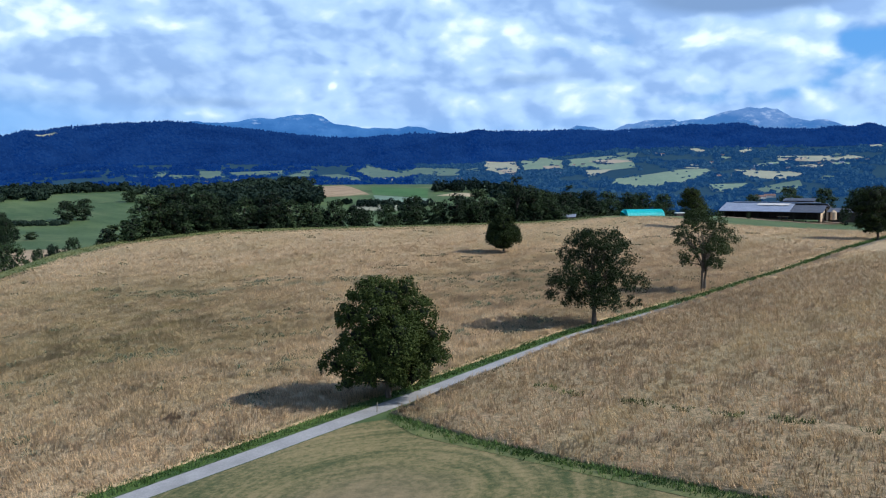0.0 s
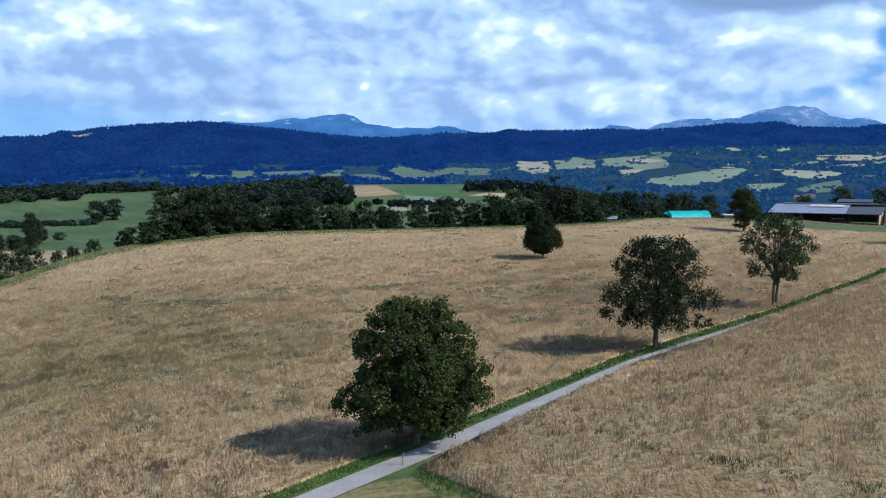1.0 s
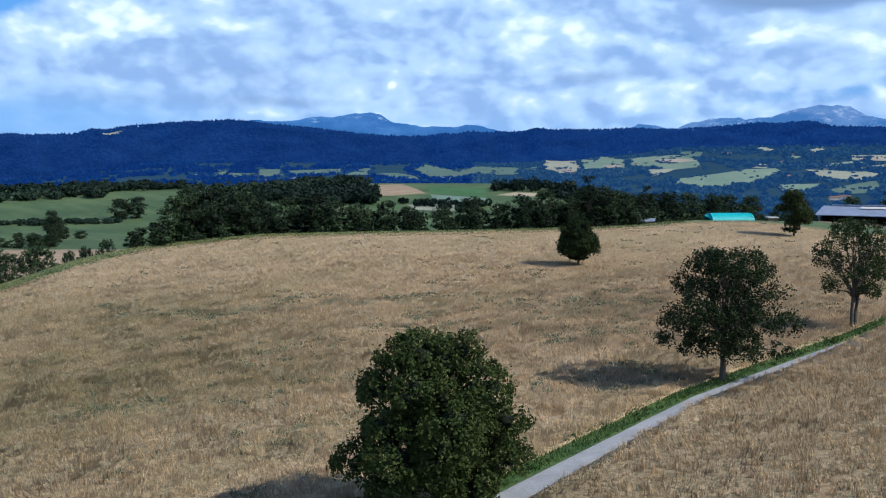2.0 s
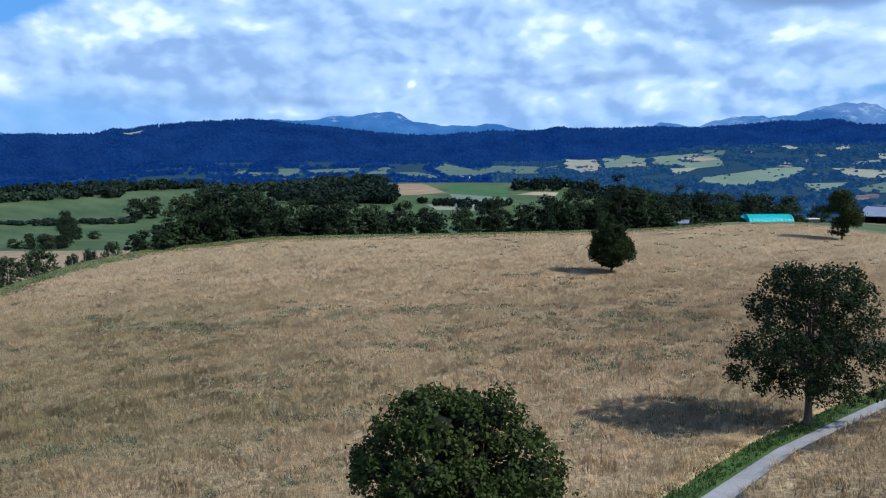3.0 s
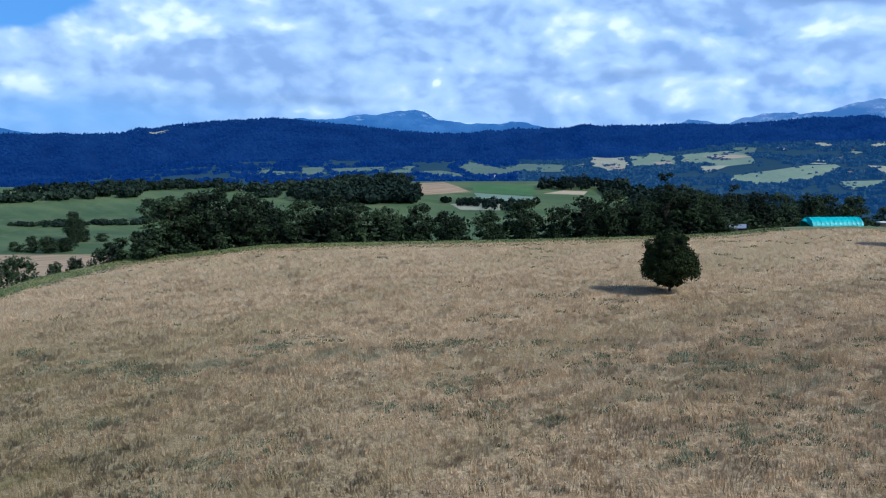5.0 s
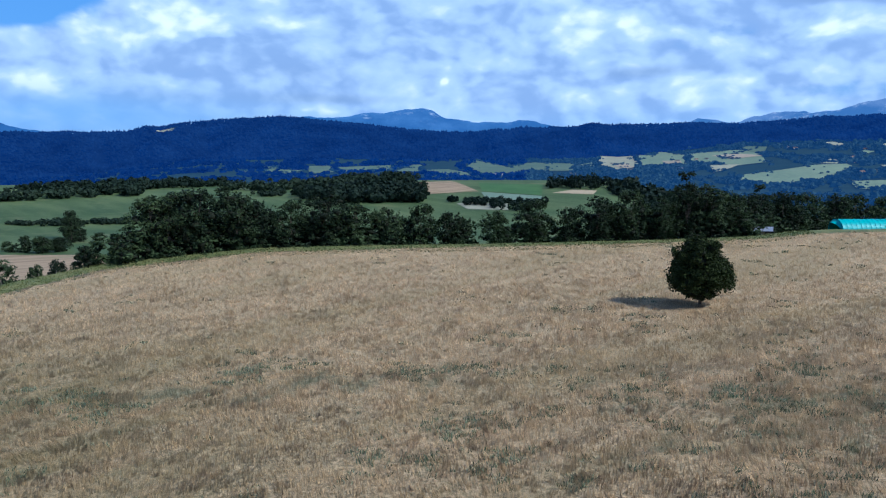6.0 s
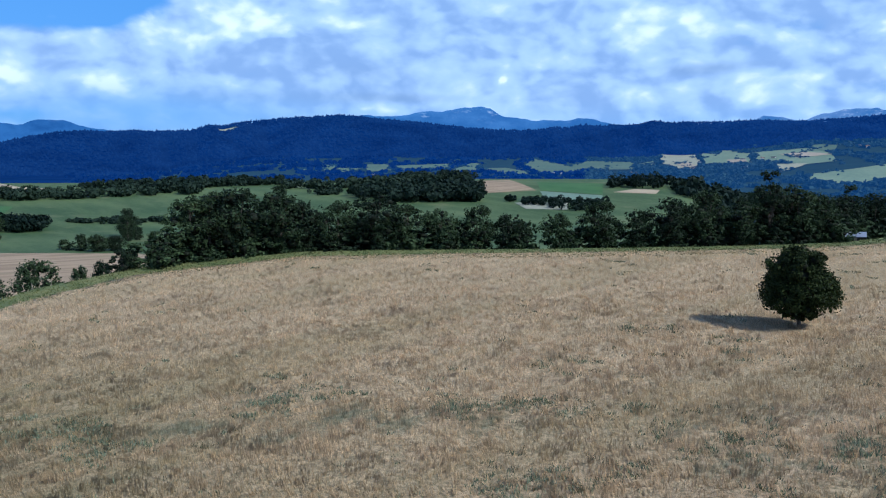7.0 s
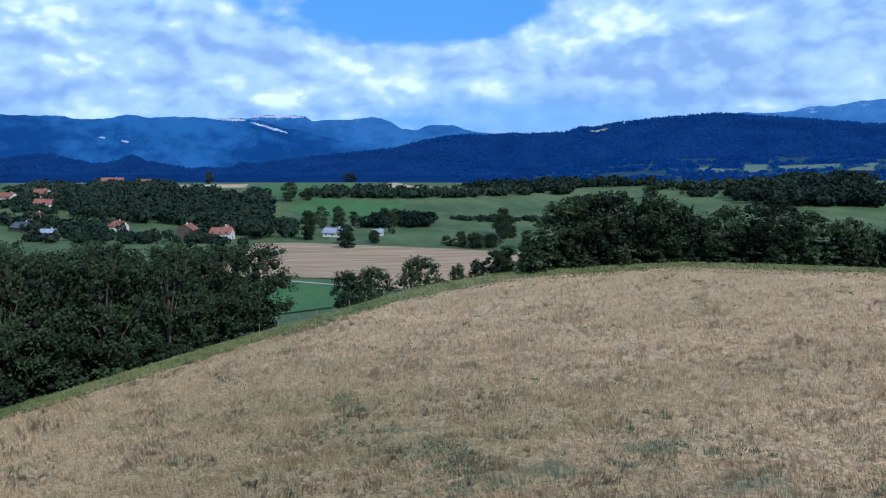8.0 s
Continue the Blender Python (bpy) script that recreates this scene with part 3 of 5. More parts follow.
def scatter(poly, density, seed, keep=None):
    rng = np.random.default_rng(seed)
    xs, ys = np.array(poly).T
    count = int((xs.max() - xs.min()) * (ys.max() - ys.min()) * density)
    p = np.stack([rng.uniform(xs.min(), xs.max(), count), rng.uniform(ys.min(), ys.max(), count)], -1)
    p = p[inside(p[:, 0], p[:, 1], poly)]
    return p if keep is None else p[keep(p[:, 0], p[:, 1], rng)]


def lattice(x, y, size, seed):
    """Smooth random values from 0 to 1 over the land, on a grid of that size."""
    table = np.random.default_rng(seed).uniform(0, 1, (256, 256))
    u, v = x / size + 1000, y / size + 1000
    i, j = np.floor(u).astype(int), np.floor(v).astype(int)
    a, b = u - i, v - j
    a, b = a * a * (3 - 2 * a), b * b * (3 - 2 * b)
    i, j, k, m = i % 256, j % 256, (i + 1) % 256, (j + 1) % 256
    return (table[i, j] * (1 - a) + table[k, j] * a) * (1 - b) + (table[i, m] * (1 - a) + table[k, m] * a) * b


def blades(name, p, base, tall, wide, count, lean, mat, seed, label, category, uneven=0.35, spread=0.12):
    """Tufts of narrow standing blades, one triangle each, at the places p; uneven: how much their height changes from clump to clump."""
    rng = np.random.default_rng(seed)
    x, y = p[:, 0], p[:, 1]
    u, v = 0.675 * x + 0.738 * y, 0.738 * x - 0.675 * y
    clump = 0.4 * lattice(x, y, 1.1, seed) + 0.4 * lattice(u / 4.0, v, 0.9, seed + 1) + 0.2 * lattice(x, y, 8, seed + 2)
    rise = 1 + uneven * 2.6 * (clump - 0.5)
    p, rise = p[rise > 0.42], rise[rise > 0.42]
    x, y = p[:, 0], p[:, 1]
    m = len(p)
    q = np.repeat(np.stack([x, y, height(x, y) + base], -1), count, 0)
    k = m * count
    turn = rng.uniform(0, 2 * np.pi, k)
    h = np.repeat(tall * (rise + rng.normal(0, 0.1, m)), count) * rng.uniform(0.75, 1.1, k)
    q[:, :2] += rng.normal(0, spread, (k, 2))
    side = np.stack([np.cos(turn), np.sin(turn), 0 * turn], -1) * (wide * rng.uniform(0.6, 1.3, k))[:, None] / 2
    bow = np.repeat(np.stack([lattice(x, y, 3.0, seed + 3), lattice(x, y, 3.0, seed + 4)], -1) - 0.5, count, 0) * 0.8
    tip = q + np.stack([bow[:, 0] * h + rng.normal(lean[0], 0.11, k), bow[:, 1] * h + rng.normal(lean[1], 0.11, k), h], -1)
    v = np.stack([q - side, q + side, tip], 1).reshape(-1, 3)
    return tagged(new(name, mesh_of(name, v, np.arange(3 * k).reshape(-1, 3), mat)), label, category, kind="stuff")


def near_first(x, y, rng):
    """Thinner with distance from the open field's middle."""
    far = np.hypot(x, np.maximum(y - 110, 0))
    seen = (y > 45) & (x < 150)
    return seen & (rng.uniform(0, 1, len(x)) < np.clip(1.3 - far / 150, 0.22, 1))


blades("wheat_ears", scatter(WEST, 6, 3, near_first), 0.1, 0.64, 0.062, 6, (-0.05, 0.03), STRAW_EARS, 4, "standing ripe wheat ears and stalks", "wheat", 0.46, 0.2)

GAP = [(9.7, 84.7), (12.1, 80.8), (14.5, 78.4), (18.8, 73.8), (22.1, 69.8), (27.9, 65.0), (32.3, 59.7)]


def off_the_gap(x, y, rng):
    d = np.full(len(x), 9.0)
    for (ax, ay), (bx, by) in zip(GAP, GAP[1:]):
        k = np.clip(((x - ax) * (bx - ax) + (y - ay) * (by - ay)) / ((bx - ax) ** 2 + (by - ay) ** 2), 0, 1)
        d = np.minimum(d, np.hypot(x - ax - k * (bx - ax), y - ay - k * (by - ay)))
    return near_first(x, y, rng) & (x < 105) & (d > 1.1 * lattice(x, y, 2.2, 95))


blades("wheat_ears", scatter(EAST, 4.2, 5, off_the_gap), 0.15, 0.6, 0.065, 6, (-0.06, 0.04), STRAW_EARS, 6, "standing ripe wheat ears and stalks", "wheat", 0.3, 0.15)


def weed_patches(x, y, rng):
    """Thistles and dock in drifts across the middle of the field."""
    def region(cx, cy, wx, wy):
        return np.exp(-((x - cx) / wx) ** 2 - ((y - cy) / wy) ** 2)
    drift = np.maximum.reduce([region(-22, 184, 44, 9), region(12, 165, 30, 38), 0.8 * region(-56, 172, 20, 5), 0.8 * region(-47, 116, 14, 8), 0.5 * region(-20, 120, 50, 40)])
    spot = 0.55 * lattice(x, y, 1.9, 91) + 0.45 * lattice(x, y, 7, 92)
    return (y > 60) & (spot + 0.30 * drift > 0.93 + rng.uniform(-0.18, 0.34, len(x)))


WEED = leafy("thistle_leaves", (0.10, 0.135, 0.075), (0.34, 0.36, 0.25))
blades("thistles", scatter(WEST, 9, 21, weed_patches), 0.22, 0.38, 0.09, 6, (0, 0), WEED, 22, "grey-green thistles and weeds among the wheat", "weeds", 0.3, 0.2)
blades("grass_blades", scatter(offset_line(GAP, -0.8) + offset_line(GAP, 0.8)[::-1], 9, 23, lambda x, y, rng: lattice(x, y, 1.7, 24) + 0.5 * lattice(x, y, 0.6, 25) > 0.78), 0.2, 0.42, 0.10, 3, (0, 0), MARGIN, 26, "green weeds in a trampled gap of the wheat", "weeds")
VERGE_LINE = offset_line(LANE[1:], -1.7) + offset_line(LANE[1:], -4.4)[::-1]
blades("grass_blades", scatter(VERGE_LINE, 14, 7), 0.05, 0.32, 0.10, 3, (0, 0), VERGE, 8, "long green verge grass", "grass")
EAST_LINE = [*offset_line(LANE[4:7], 1.3)[1:2], *offset_line([LANE[5], (8.4, 99), LANE[6]], 1.3)[1:2], *offset_line([LANE[5], (8.4, 99), LANE[6]], 1.7)[1:2], *offset_line(LANE[4:7], 2.6)[1:2]]
blades("grass_blades", scatter(EAST_LINE, 14, 11), 0.05, 0.34, 0.09, 3, (0, 0), VERGE, 12, "rough green grass between lane and wheat", "grass")
blades("grass_blades", scatter(STRIP, 3.5, 13, lambda x, y, rng: (y > 120) & (x < 60)), 0.08, 0.34, 0.12, 3, (0, 0), MARGIN, 14, "rough grass of the field margin", "grass")
DITCH_EDGE = [(-5.0, 79.0), (-1.8, 74.8), (3.1, 68.3), (9.2, 61.4), (15.9, 54.4), (66, 2)]


def ditch_lines(x, y, rng):
    """Lush along the wheat and along the mown edge, thin between."""
    d = np.full(len(x), 99.0)
    for (ax, ay), (bx, by) in zip(DITCH_EDGE, DITCH_EDGE[1:]):
        k = np.clip(((x - ax) * (bx - ax) + (y - ay) * (by - ay)) / ((bx - ax) ** 2 + (by - ay) ** 2), 0, 1)
        d = np.minimum(d, np.hypot(x - ax - k * (bx - ax), y - ay - k * (by - ay)))
    return (y > 40) & ((d < 1.2) | (np.abs(d - 3.0) < 0.45) | (rng.uniform(0, 1, len(x)) < 0.12))


blades("grass_blades", scatter(DITCH, 24, 9, ditch_lines), 0.05, 0.35, 0.10, 3, (0, 0), VERGE, 10, "long green ditch grass", "grass")

# ---- trees ----
def leaves_mesh(name, centres, outward, size, rng, mat):
    """Small pointed leaf sprays, each a folded quad, at the centres."""
    k = len(centres)
    nrm = outward * 0.7 + rng.normal(0, 0.7, (k, 3))
    nrm /= np.linalg.norm(nrm, axis=1, keepdims=True) + 1e-9
    t = np.cross(nrm, rng.normal(0, 1, (k, 3)))
    t /= np.linalg.norm(t, axis=1, keepdims=True) + 1e-9
    b = np.cross(nrm, t)
    s = (size * rng.uniform(0.6, 1.35, k))[:, None]
    v = np.stack([centres - t * s, centres - b * s * 0.62 + nrm * s * 0.12, centres + t * s, centres + b * s * 0.62 + nrm * s * 0.12], 1).reshape(-1, 3)
    return mesh_of(name, v, np.arange(4 * k).reshape(-1, 4), mat)


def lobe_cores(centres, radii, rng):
    """A rough lump of twigs in each lobe, coloured dark for the inner shade."""
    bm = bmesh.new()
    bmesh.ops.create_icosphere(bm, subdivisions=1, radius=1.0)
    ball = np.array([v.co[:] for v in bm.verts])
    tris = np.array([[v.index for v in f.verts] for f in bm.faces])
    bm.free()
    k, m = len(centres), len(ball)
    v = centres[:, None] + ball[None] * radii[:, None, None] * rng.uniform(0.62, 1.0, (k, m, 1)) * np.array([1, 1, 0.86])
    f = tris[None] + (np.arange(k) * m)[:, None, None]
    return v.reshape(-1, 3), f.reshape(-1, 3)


def make_tree(name, seed, tall, wide, bare, lobes, leaves, leaf, mat, label, category="tree", stems=1, shape=0.42, gap=0.0, lump=0.2, hang=(), limbs=16, core=0.5, tuft=0.22, bunch=15):
    """A tree at the origin: an Empty with a trunk that forks into limbs, and a crown of leaf sprays.
    The crown is made of lobes, each of many small tufts; shape: the height within the crown at which it is widest;
    gap: how much of the middle stays open; hang: lobes of its own as (x, y, z, radius)."""
    rng = np.random.default_rng(seed)
    root = tagged(new(name), label, category)
    mid, half = (bare + tall) / 2, (tall - bare) / 2
    cs, rs = [np.array(q[:3]) for q in hang], [q[3] for q in hang]
    while len(cs) < lobes:
        up = rng.uniform(0.02, 0.98)
        w = (up / shape) if up < shape else (1 - up) / (1 - shape)
        reach = wide / 2 * (0.38 + 0.62 * math.sin(math.pi / 2 * w) ** 0.7)
        r = wide * lump * rng.uniform(0.55, 1.15) * (0.75 + 0.35 * w)
        out = max(reach - r * 0.8, 0.05) * max(rng.uniform(0, 1) ** 0.4, gap)
        t = rng.uniform(0, 2 * math.pi)
        cs.append(np.array([math.cos(t) * out, math.sin(t) * out, min(max(bare + up * 2 * half, bare + r * 0.55), tall - r * 0.7)]))
        rs.append(r)
    cs, rs = np.array(cs), np.array(rs)
    verts, faces = [], []
    thick = 0.021 * tall
    for s in range(stems):
        off = 0.5 * (s - (stems - 1) / 2)
        bend = rng.normal(0, 0.016 * tall, (6, 2)) * np.linspace(0, 1, 6)[:, None]
        spine = [(off * (1 + 1.6 * k / 5) + bend[k][0], bend[k][1], -0.25 + (tall * 0.82 + 0.25) * k / 5) for k in range(6)]
        tube(verts, faces, spine, [thick * q / stems ** 0.5 for q in (1.35, 1.0, 0.8, 0.55, 0.32, 0.12)], 9)
    for c in cs[rng.permutation(len(cs))[:limbs]]:
        z0 = min(bare * 0.85 + rng.uniform(0, 0.35) * (tall - bare), max(c[2] - 0.4, bare * 0.7))
        a = np.array([0, 0, z0])
        m = a * 0.45 + c * 0.55 + np.array([0, 0, 0.03 * tall])
        pts = [tuple((1 - t) ** 2 * a + 2 * t * (1 - t) * m + t * t * c) for t in (0, 0.3, 0.6, 1)]
        tube(verts, faces, pts, [thick * q for q in (0.42, 0.3, 0.18, 0.06)], 6)
        for _ in range(3):
            tip = c + rng.normal(0, 1, 3) * wide * lump * 0.45
            tube(verts, faces, [pts[2], tuple((np.array(pts[2]) + tip) / 2 + (0, 0, 0.1)), tuple(tip)], [thick * q for q in (0.13, 0.09, 0.03)], 4)
    part("trunk", mesh_of("trunk", verts, faces, BARK, True), BARK, root)
    # tufts on each lobe's skin, then leaf sprays round each tuft
    want = max(leaves // bunch, 30)
    which = rng.choice(len(cs), want * 5, p=rs ** 2 / (rs ** 2).sum())
    d = rng.normal(0, 1, (want * 5, 3))
    d /= np.linalg.norm(d, axis=1, keepdims=True)
    d[:, 2] = np.where(d[:, 2] < -0.3, d[:, 2] * 0.6, d[:, 2])
    tc = cs[which] + d * (rs[which] * rng.uniform(0.72, 1.04, want * 5))[:, None] * np.array([1, 1, 0.86])
    deep = (np.linalg.norm(tc[:, None] - cs[None], axis=2) / rs[None]).min(1)
    order = np.argsort(-np.where(rng.uniform(0, 1, want * 5) < 0.88, (deep > 0.66) * 1.0, 0.5), kind="stable")[:want]
    which, d, tc, tufts = which[order], d[order], tc[order], len(order)
    pick = rng.integers(0, tufts, leaves)
    small = rng.normal(0, 1, (leaves, 3)).clip(-1.7, 1.7) * (rs[which][pick] * tuft)[:, None]
    p = tc[pick] + small
    p[:, 2] = np.maximum(p[:, 2], 0.15)
    out = 0.7 * d[pick] + 0.5 * small / (np.linalg.norm(small, axis=1, keepdims=True) + 1e-9) + np.array([0, 0, 0.35])
    part("crown", leaves_mesh("crown", p, out, leaf, rng, mat), mat, root)
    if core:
        part("inner_crown", mesh_of("inner_crown", *lobe_cores(cs, rs * core, rng), INNER_SHADE), INNER_SHADE, root, "dense twigs and inner leaves, darkened as inner shade")
    return root


def stand(tree, x, y, turn=0.0, sink=0.05):
    tree.matrix_basis = pose(x, y, ground_z(x, y) - sink, 0, 0, turn)
    return tree


stand(make_tree("linden_tree", 11, 12.7, 12.4, 1.7, 70, 56000, 0.125, LEAF, "full round dark green linden beside the lane", shape=0.34, lump=0.165, limbs=24, core=0.5, tuft=0.15, bunch=42,
      hang=((4.6, 0.5, 6.6, 1.7), (5.0, -1.2, 4.6, 1.5), (3.6, -0.5, 9.2, 1.8), (-5.4, -0.6, 3.8, 1.7), (-4.0, -2.2, 2.2, 1.4), (2.6, -2.6, 2.8, 1.5), (-4.2, 1.5, 8.4, 1.6), (0.4, 0, 11.0, 2.0), (1.0, -3.5, 6.0, 2.2), (-2.2, -3.4, 5.2, 2.2), (3.6, 3.0, 4.0, 2.0), (-3.5, 3.2, 4.4, 2.0))), -5.8, 85.6)
stand(make_tree("walnut_tree", 12, 13.8, 14.2, 2.8, 44, 30000, 0.13, LEAF_GREY, "broad open-crowned dark green tree beside the lane", shape=0.4, gap=0.62, lump=0.15, limbs=34, core=0, tuft=0.15, bunch=34,
      hang=((-5.2, -1.2, 5.0, 2.1), (-4.4, -2.6, 7.2, 2.2), (-3.4, -1.5, 3.6, 1.4), (5.4, -0.6, 6.2, 2.1), (5.2, -1.2, 3.6, 1.3), (3.6, -2.4, 7.4, 1.9), (-1.0, 0, 12.0, 2.0), (2.4, 0.5, 11.4, 1.7), (-3.8, 0.5, 10.0, 1.7), (-3.0, -2.2, 9.0, 1.8), (-1.8, -3.2, 6.4, 2.0), (1.6, -3.0, 8.8, 1.7))), 21.7, 118.0)
stand(make_tree("ash_tree", 13, 14.2, 11.6, 3.9, 34, 15000, 0.13, LEAF_GREY, "two-stemmed airy tree at the lane's verge", stems=2, shape=0.42, gap=0.3, lump=0.155, limbs=26, core=0, tuft=0.15), 45.5, 143.8, 20)
stand(make_tree("field_tree", 14, 10.9, 9.6, 1.3, 32, 26000, 0.165, LEAF, "compact round dark tree standing in the wheat", shape=0.36, lump=0.2, core=0.75, tuft=0.13, bunch=34,
      hang=((0, 0, 5.0, 3.9), (0.3, 0, 7.4, 3.0), (-1.5, 1.0, 4.2, 3.2), (1.5, -0.8, 4.3, 3.2), (0.2, 0, 9.1, 1.7), (-1.3, -1.4, 3.8, 2.9))), 16.0, 219.6)
stand(make_tree("field_tree", 15, 13.6, 10.6, 1.3, 36, 13000, 0.18, LEAF, "dark round tree in the wheat before the farm", shape=0.42, lump=0.22, core=0.7, tuft=0.12), 84.3, 280.0)
stand(make_tree("roadside_tree", 16, 15.6, 17.0, 2.4, 40, 15000, 0.2, LEAF, "broad dark tree at the far end of the lane", shape=0.42, core=0.7, tuft=0.12), 128.0, 243.3)

WOOD_LABELS = ("dense dark green hedgerow tree behind the wheat", "tall leafy hedgerow tree at the field's edge", "bushy dark hedgerow tree with branches to the ground", "slender hedgerow tree with an uneven crown", "low rounded shrub at the field's edge")
KINDS = [make_tree("hedge_tree", 31, 12, 10.5, 0.0, 46, 3800, 0.25, LEAF_WOOD, WOOD_LABELS[0], limbs=10, lump=0.17, shape=0.5),
         make_tree("hedge_tree", 32, 14, 10.5, 0.2, 48, 3800, 0.25, LEAF_WOOD, WOOD_LABELS[1], shape=0.58, limbs=12, lump=0.17),
         make_tree("hedge_tree", 33, 9, 9.5, 0.0, 40, 3400, 0.23, LEAF_WOOD, WOOD_LABELS[2], shape=0.45, limbs=8, lump=0.18),
         make_tree("hedge_tree", 34, 16, 8.0, 0.8, 34, 3400, 0.24, LEAF_WOOD, WOOD_LABELS[3], shape=0.55, limbs=12, lump=0.2),
         make_tree("shrub", 35, 5, 6.0, 0.0, 22, 800, 0.27, LEAF_WOOD, WOOD_LABELS[4], "shrub", shape=0.3, limbs=6),
         make_tree("bushy_tree", 36, 9, 9.5, 0.0, 48, 4200, 0.21, LEAF_WOOD, "dense rounded dark green bush", shape=0.4, lump=0.17, limbs=8),
         make_tree("woodland_tree", 37, 14, 12, 0.0, 66, 6600, 0.185, LEAF_WOOD, "dense dark green tree at the edge of a wood", shape=0.5, lump=0.14, limbs=10)]
KIND_TALL, KIND_WIDE = (12, 14, 9, 16, 5, 9, 14), (10.5, 10.5, 9.5, 8.0, 6.0, 9.5, 12.0)
used = set()


def grow(kind, x, y, tall, wide=0.0, group="", label="", sink=0.3):
    """One more tree of a kind, scaled to its height and width."""
    s = tall / KIND_TALL[kind]
    w = wide / KIND_WIDE[kind] if wide else s
    m = Matrix.LocRotScale((x, y, ground_z(x, y) - sink), Euler((0, 0, random.uniform(0, 6.28))), (w, w, s))
    if kind in used:
        ob = copy_thing(KINDS[kind], m)
    else:
        used.add(kind)
        ob = KINDS[kind]
    ob.matrix_basis = m
    return tagged(ob, label, "", group)


# the hedgerow along the north edge: place, height, kind
HEDGE = [(-104, 260, 4.5, 2), (-99.5, 263, 5.5, 2), (-94, 269, 13.5, 0), (-92, 271, 14.5, 1), (-87, 275, 15, 0), (-80, 280, 13.5, 0), (-74, 283, 12, 2), (-68, 284, 11, 0), (-60, 287, 13, 1),
         (-53, 289, 10.5, 0), (-45, 291, 10, 2), (-38, 294, 10.5, 0), (-30, 295, 8.5, 2), (-21, 296, 8.5, 2), (-12, 299, 11, 0), (-3, 302, 9.5, 2), (5, 304, 11.5, 1),
         (13, 307, 12.5, 0), (21, 309, 11, 1), (28, 311, 17, 3), (33, 314, 14, 1), (39, 317, 12, 0), (46, 325, 12, 1), (51, 331, 15, 3), (58, 340, 13, 0), (63, 348, 12, 1), (71, 358, 14, 0), (80, 364, 14, 1), (90, 370, 14, 0), (100, 374, 13, 0)]
for x, y, tall, kind in HEDGE:
    y -= 4 if x < 44 else 1
    grow(kind, x + random.uniform(-1, 1), y + random.uniform(-1, 1), tall + 0.6, tall * random.uniform(0.9, 1.1) if kind < 3 else 8.5, "hedgerow trees")
    if x < -62 or x > 0:
        grow(random.choice((0, 5)), x + random.uniform(-2, 4), y + random.uniform(8, 12), tall * random.uniform(0.8, 0.95) + 1.0, tall * 0.95, "hedgerow trees")
    grow(4, x + random.uniform(-3, 3), y - 1.5, random.uniform(3.2, 5.0), random.uniform(6, 8), "hedgerow shrubs")
    grow(4, x + random.uniform(1, 6), y + random.uniform(2, 5), random.uniform(6.0, 8.5), random.uniform(11, 14), "hedgerow shrubs")
# the wood west of the margin
for x0, y0, y1, count in ((-121, 124, 211, 11), (-129, 120, 214, 9), (-139, 124, 214, 8), (-151, 130, 213, 6), (-165, 140, 208, 5)):
    for k in range(count):
        y = y0 + (y1 - y0) * (k + random.uniform(0.2, 0.8)) / count
        tall = 15.5 + (212 - y) * 0.13 + (-121 - x0) * 0.17
        grow(6, x0 + random.uniform(-2.5, 2.5), y, tall * random.uniform(0.93, 1.05), random.uniform(13, 18), "edge of the wood", "dense dark green tree at the edge of a wood")
for y in range(124, 210, 7):
    grow(4, -118.5 + random.uniform(-1, 1), y, random.uniform(3.5, 5.0), random.uniform(6, 8), "edge of the wood")
for x, y, tall, wide, kind in ((-152, 263, 9.8, 9.3, 5), (-151, 272, 10.4, 11.6, 5), (-157, 298, 13.6, 14.2, 5), (-152, 309, 11.3, 7.8, 5), (-149, 315, 12.6, 8.6, 5), (-144, 320, 15.0, 8.7, 0), (-125, 303, 11.1, 9.0, 5)):
    grow(kind, x, y, tall, wide, "slope bushes", "dark green bushy tree on the slope below the field")
for x, y, tall, wide, kind in ((118, 394, 12, 11, 0), (150, 402, 14, 12, 0), (165, 396, 15, 13, 0), (178, 388, 15, 13, 0), (190, 380, 16, 14, 0), (185, 366, 14, 12, 2), (198, 362, 15, 13, 0), (206, 350, 14, 12, 0), (215, 366, 16, 13, 1)):
    grow(kind, x, y, tall, wide, "trees round the farm", "dark leafy tree round the farm barn")
grow(1, 164, 338, 7.5, 5, "", "slim light green young tree before the barn")
grow(4, 131, 355, 3.2, 2.4, "", "small green bush before the open barn")
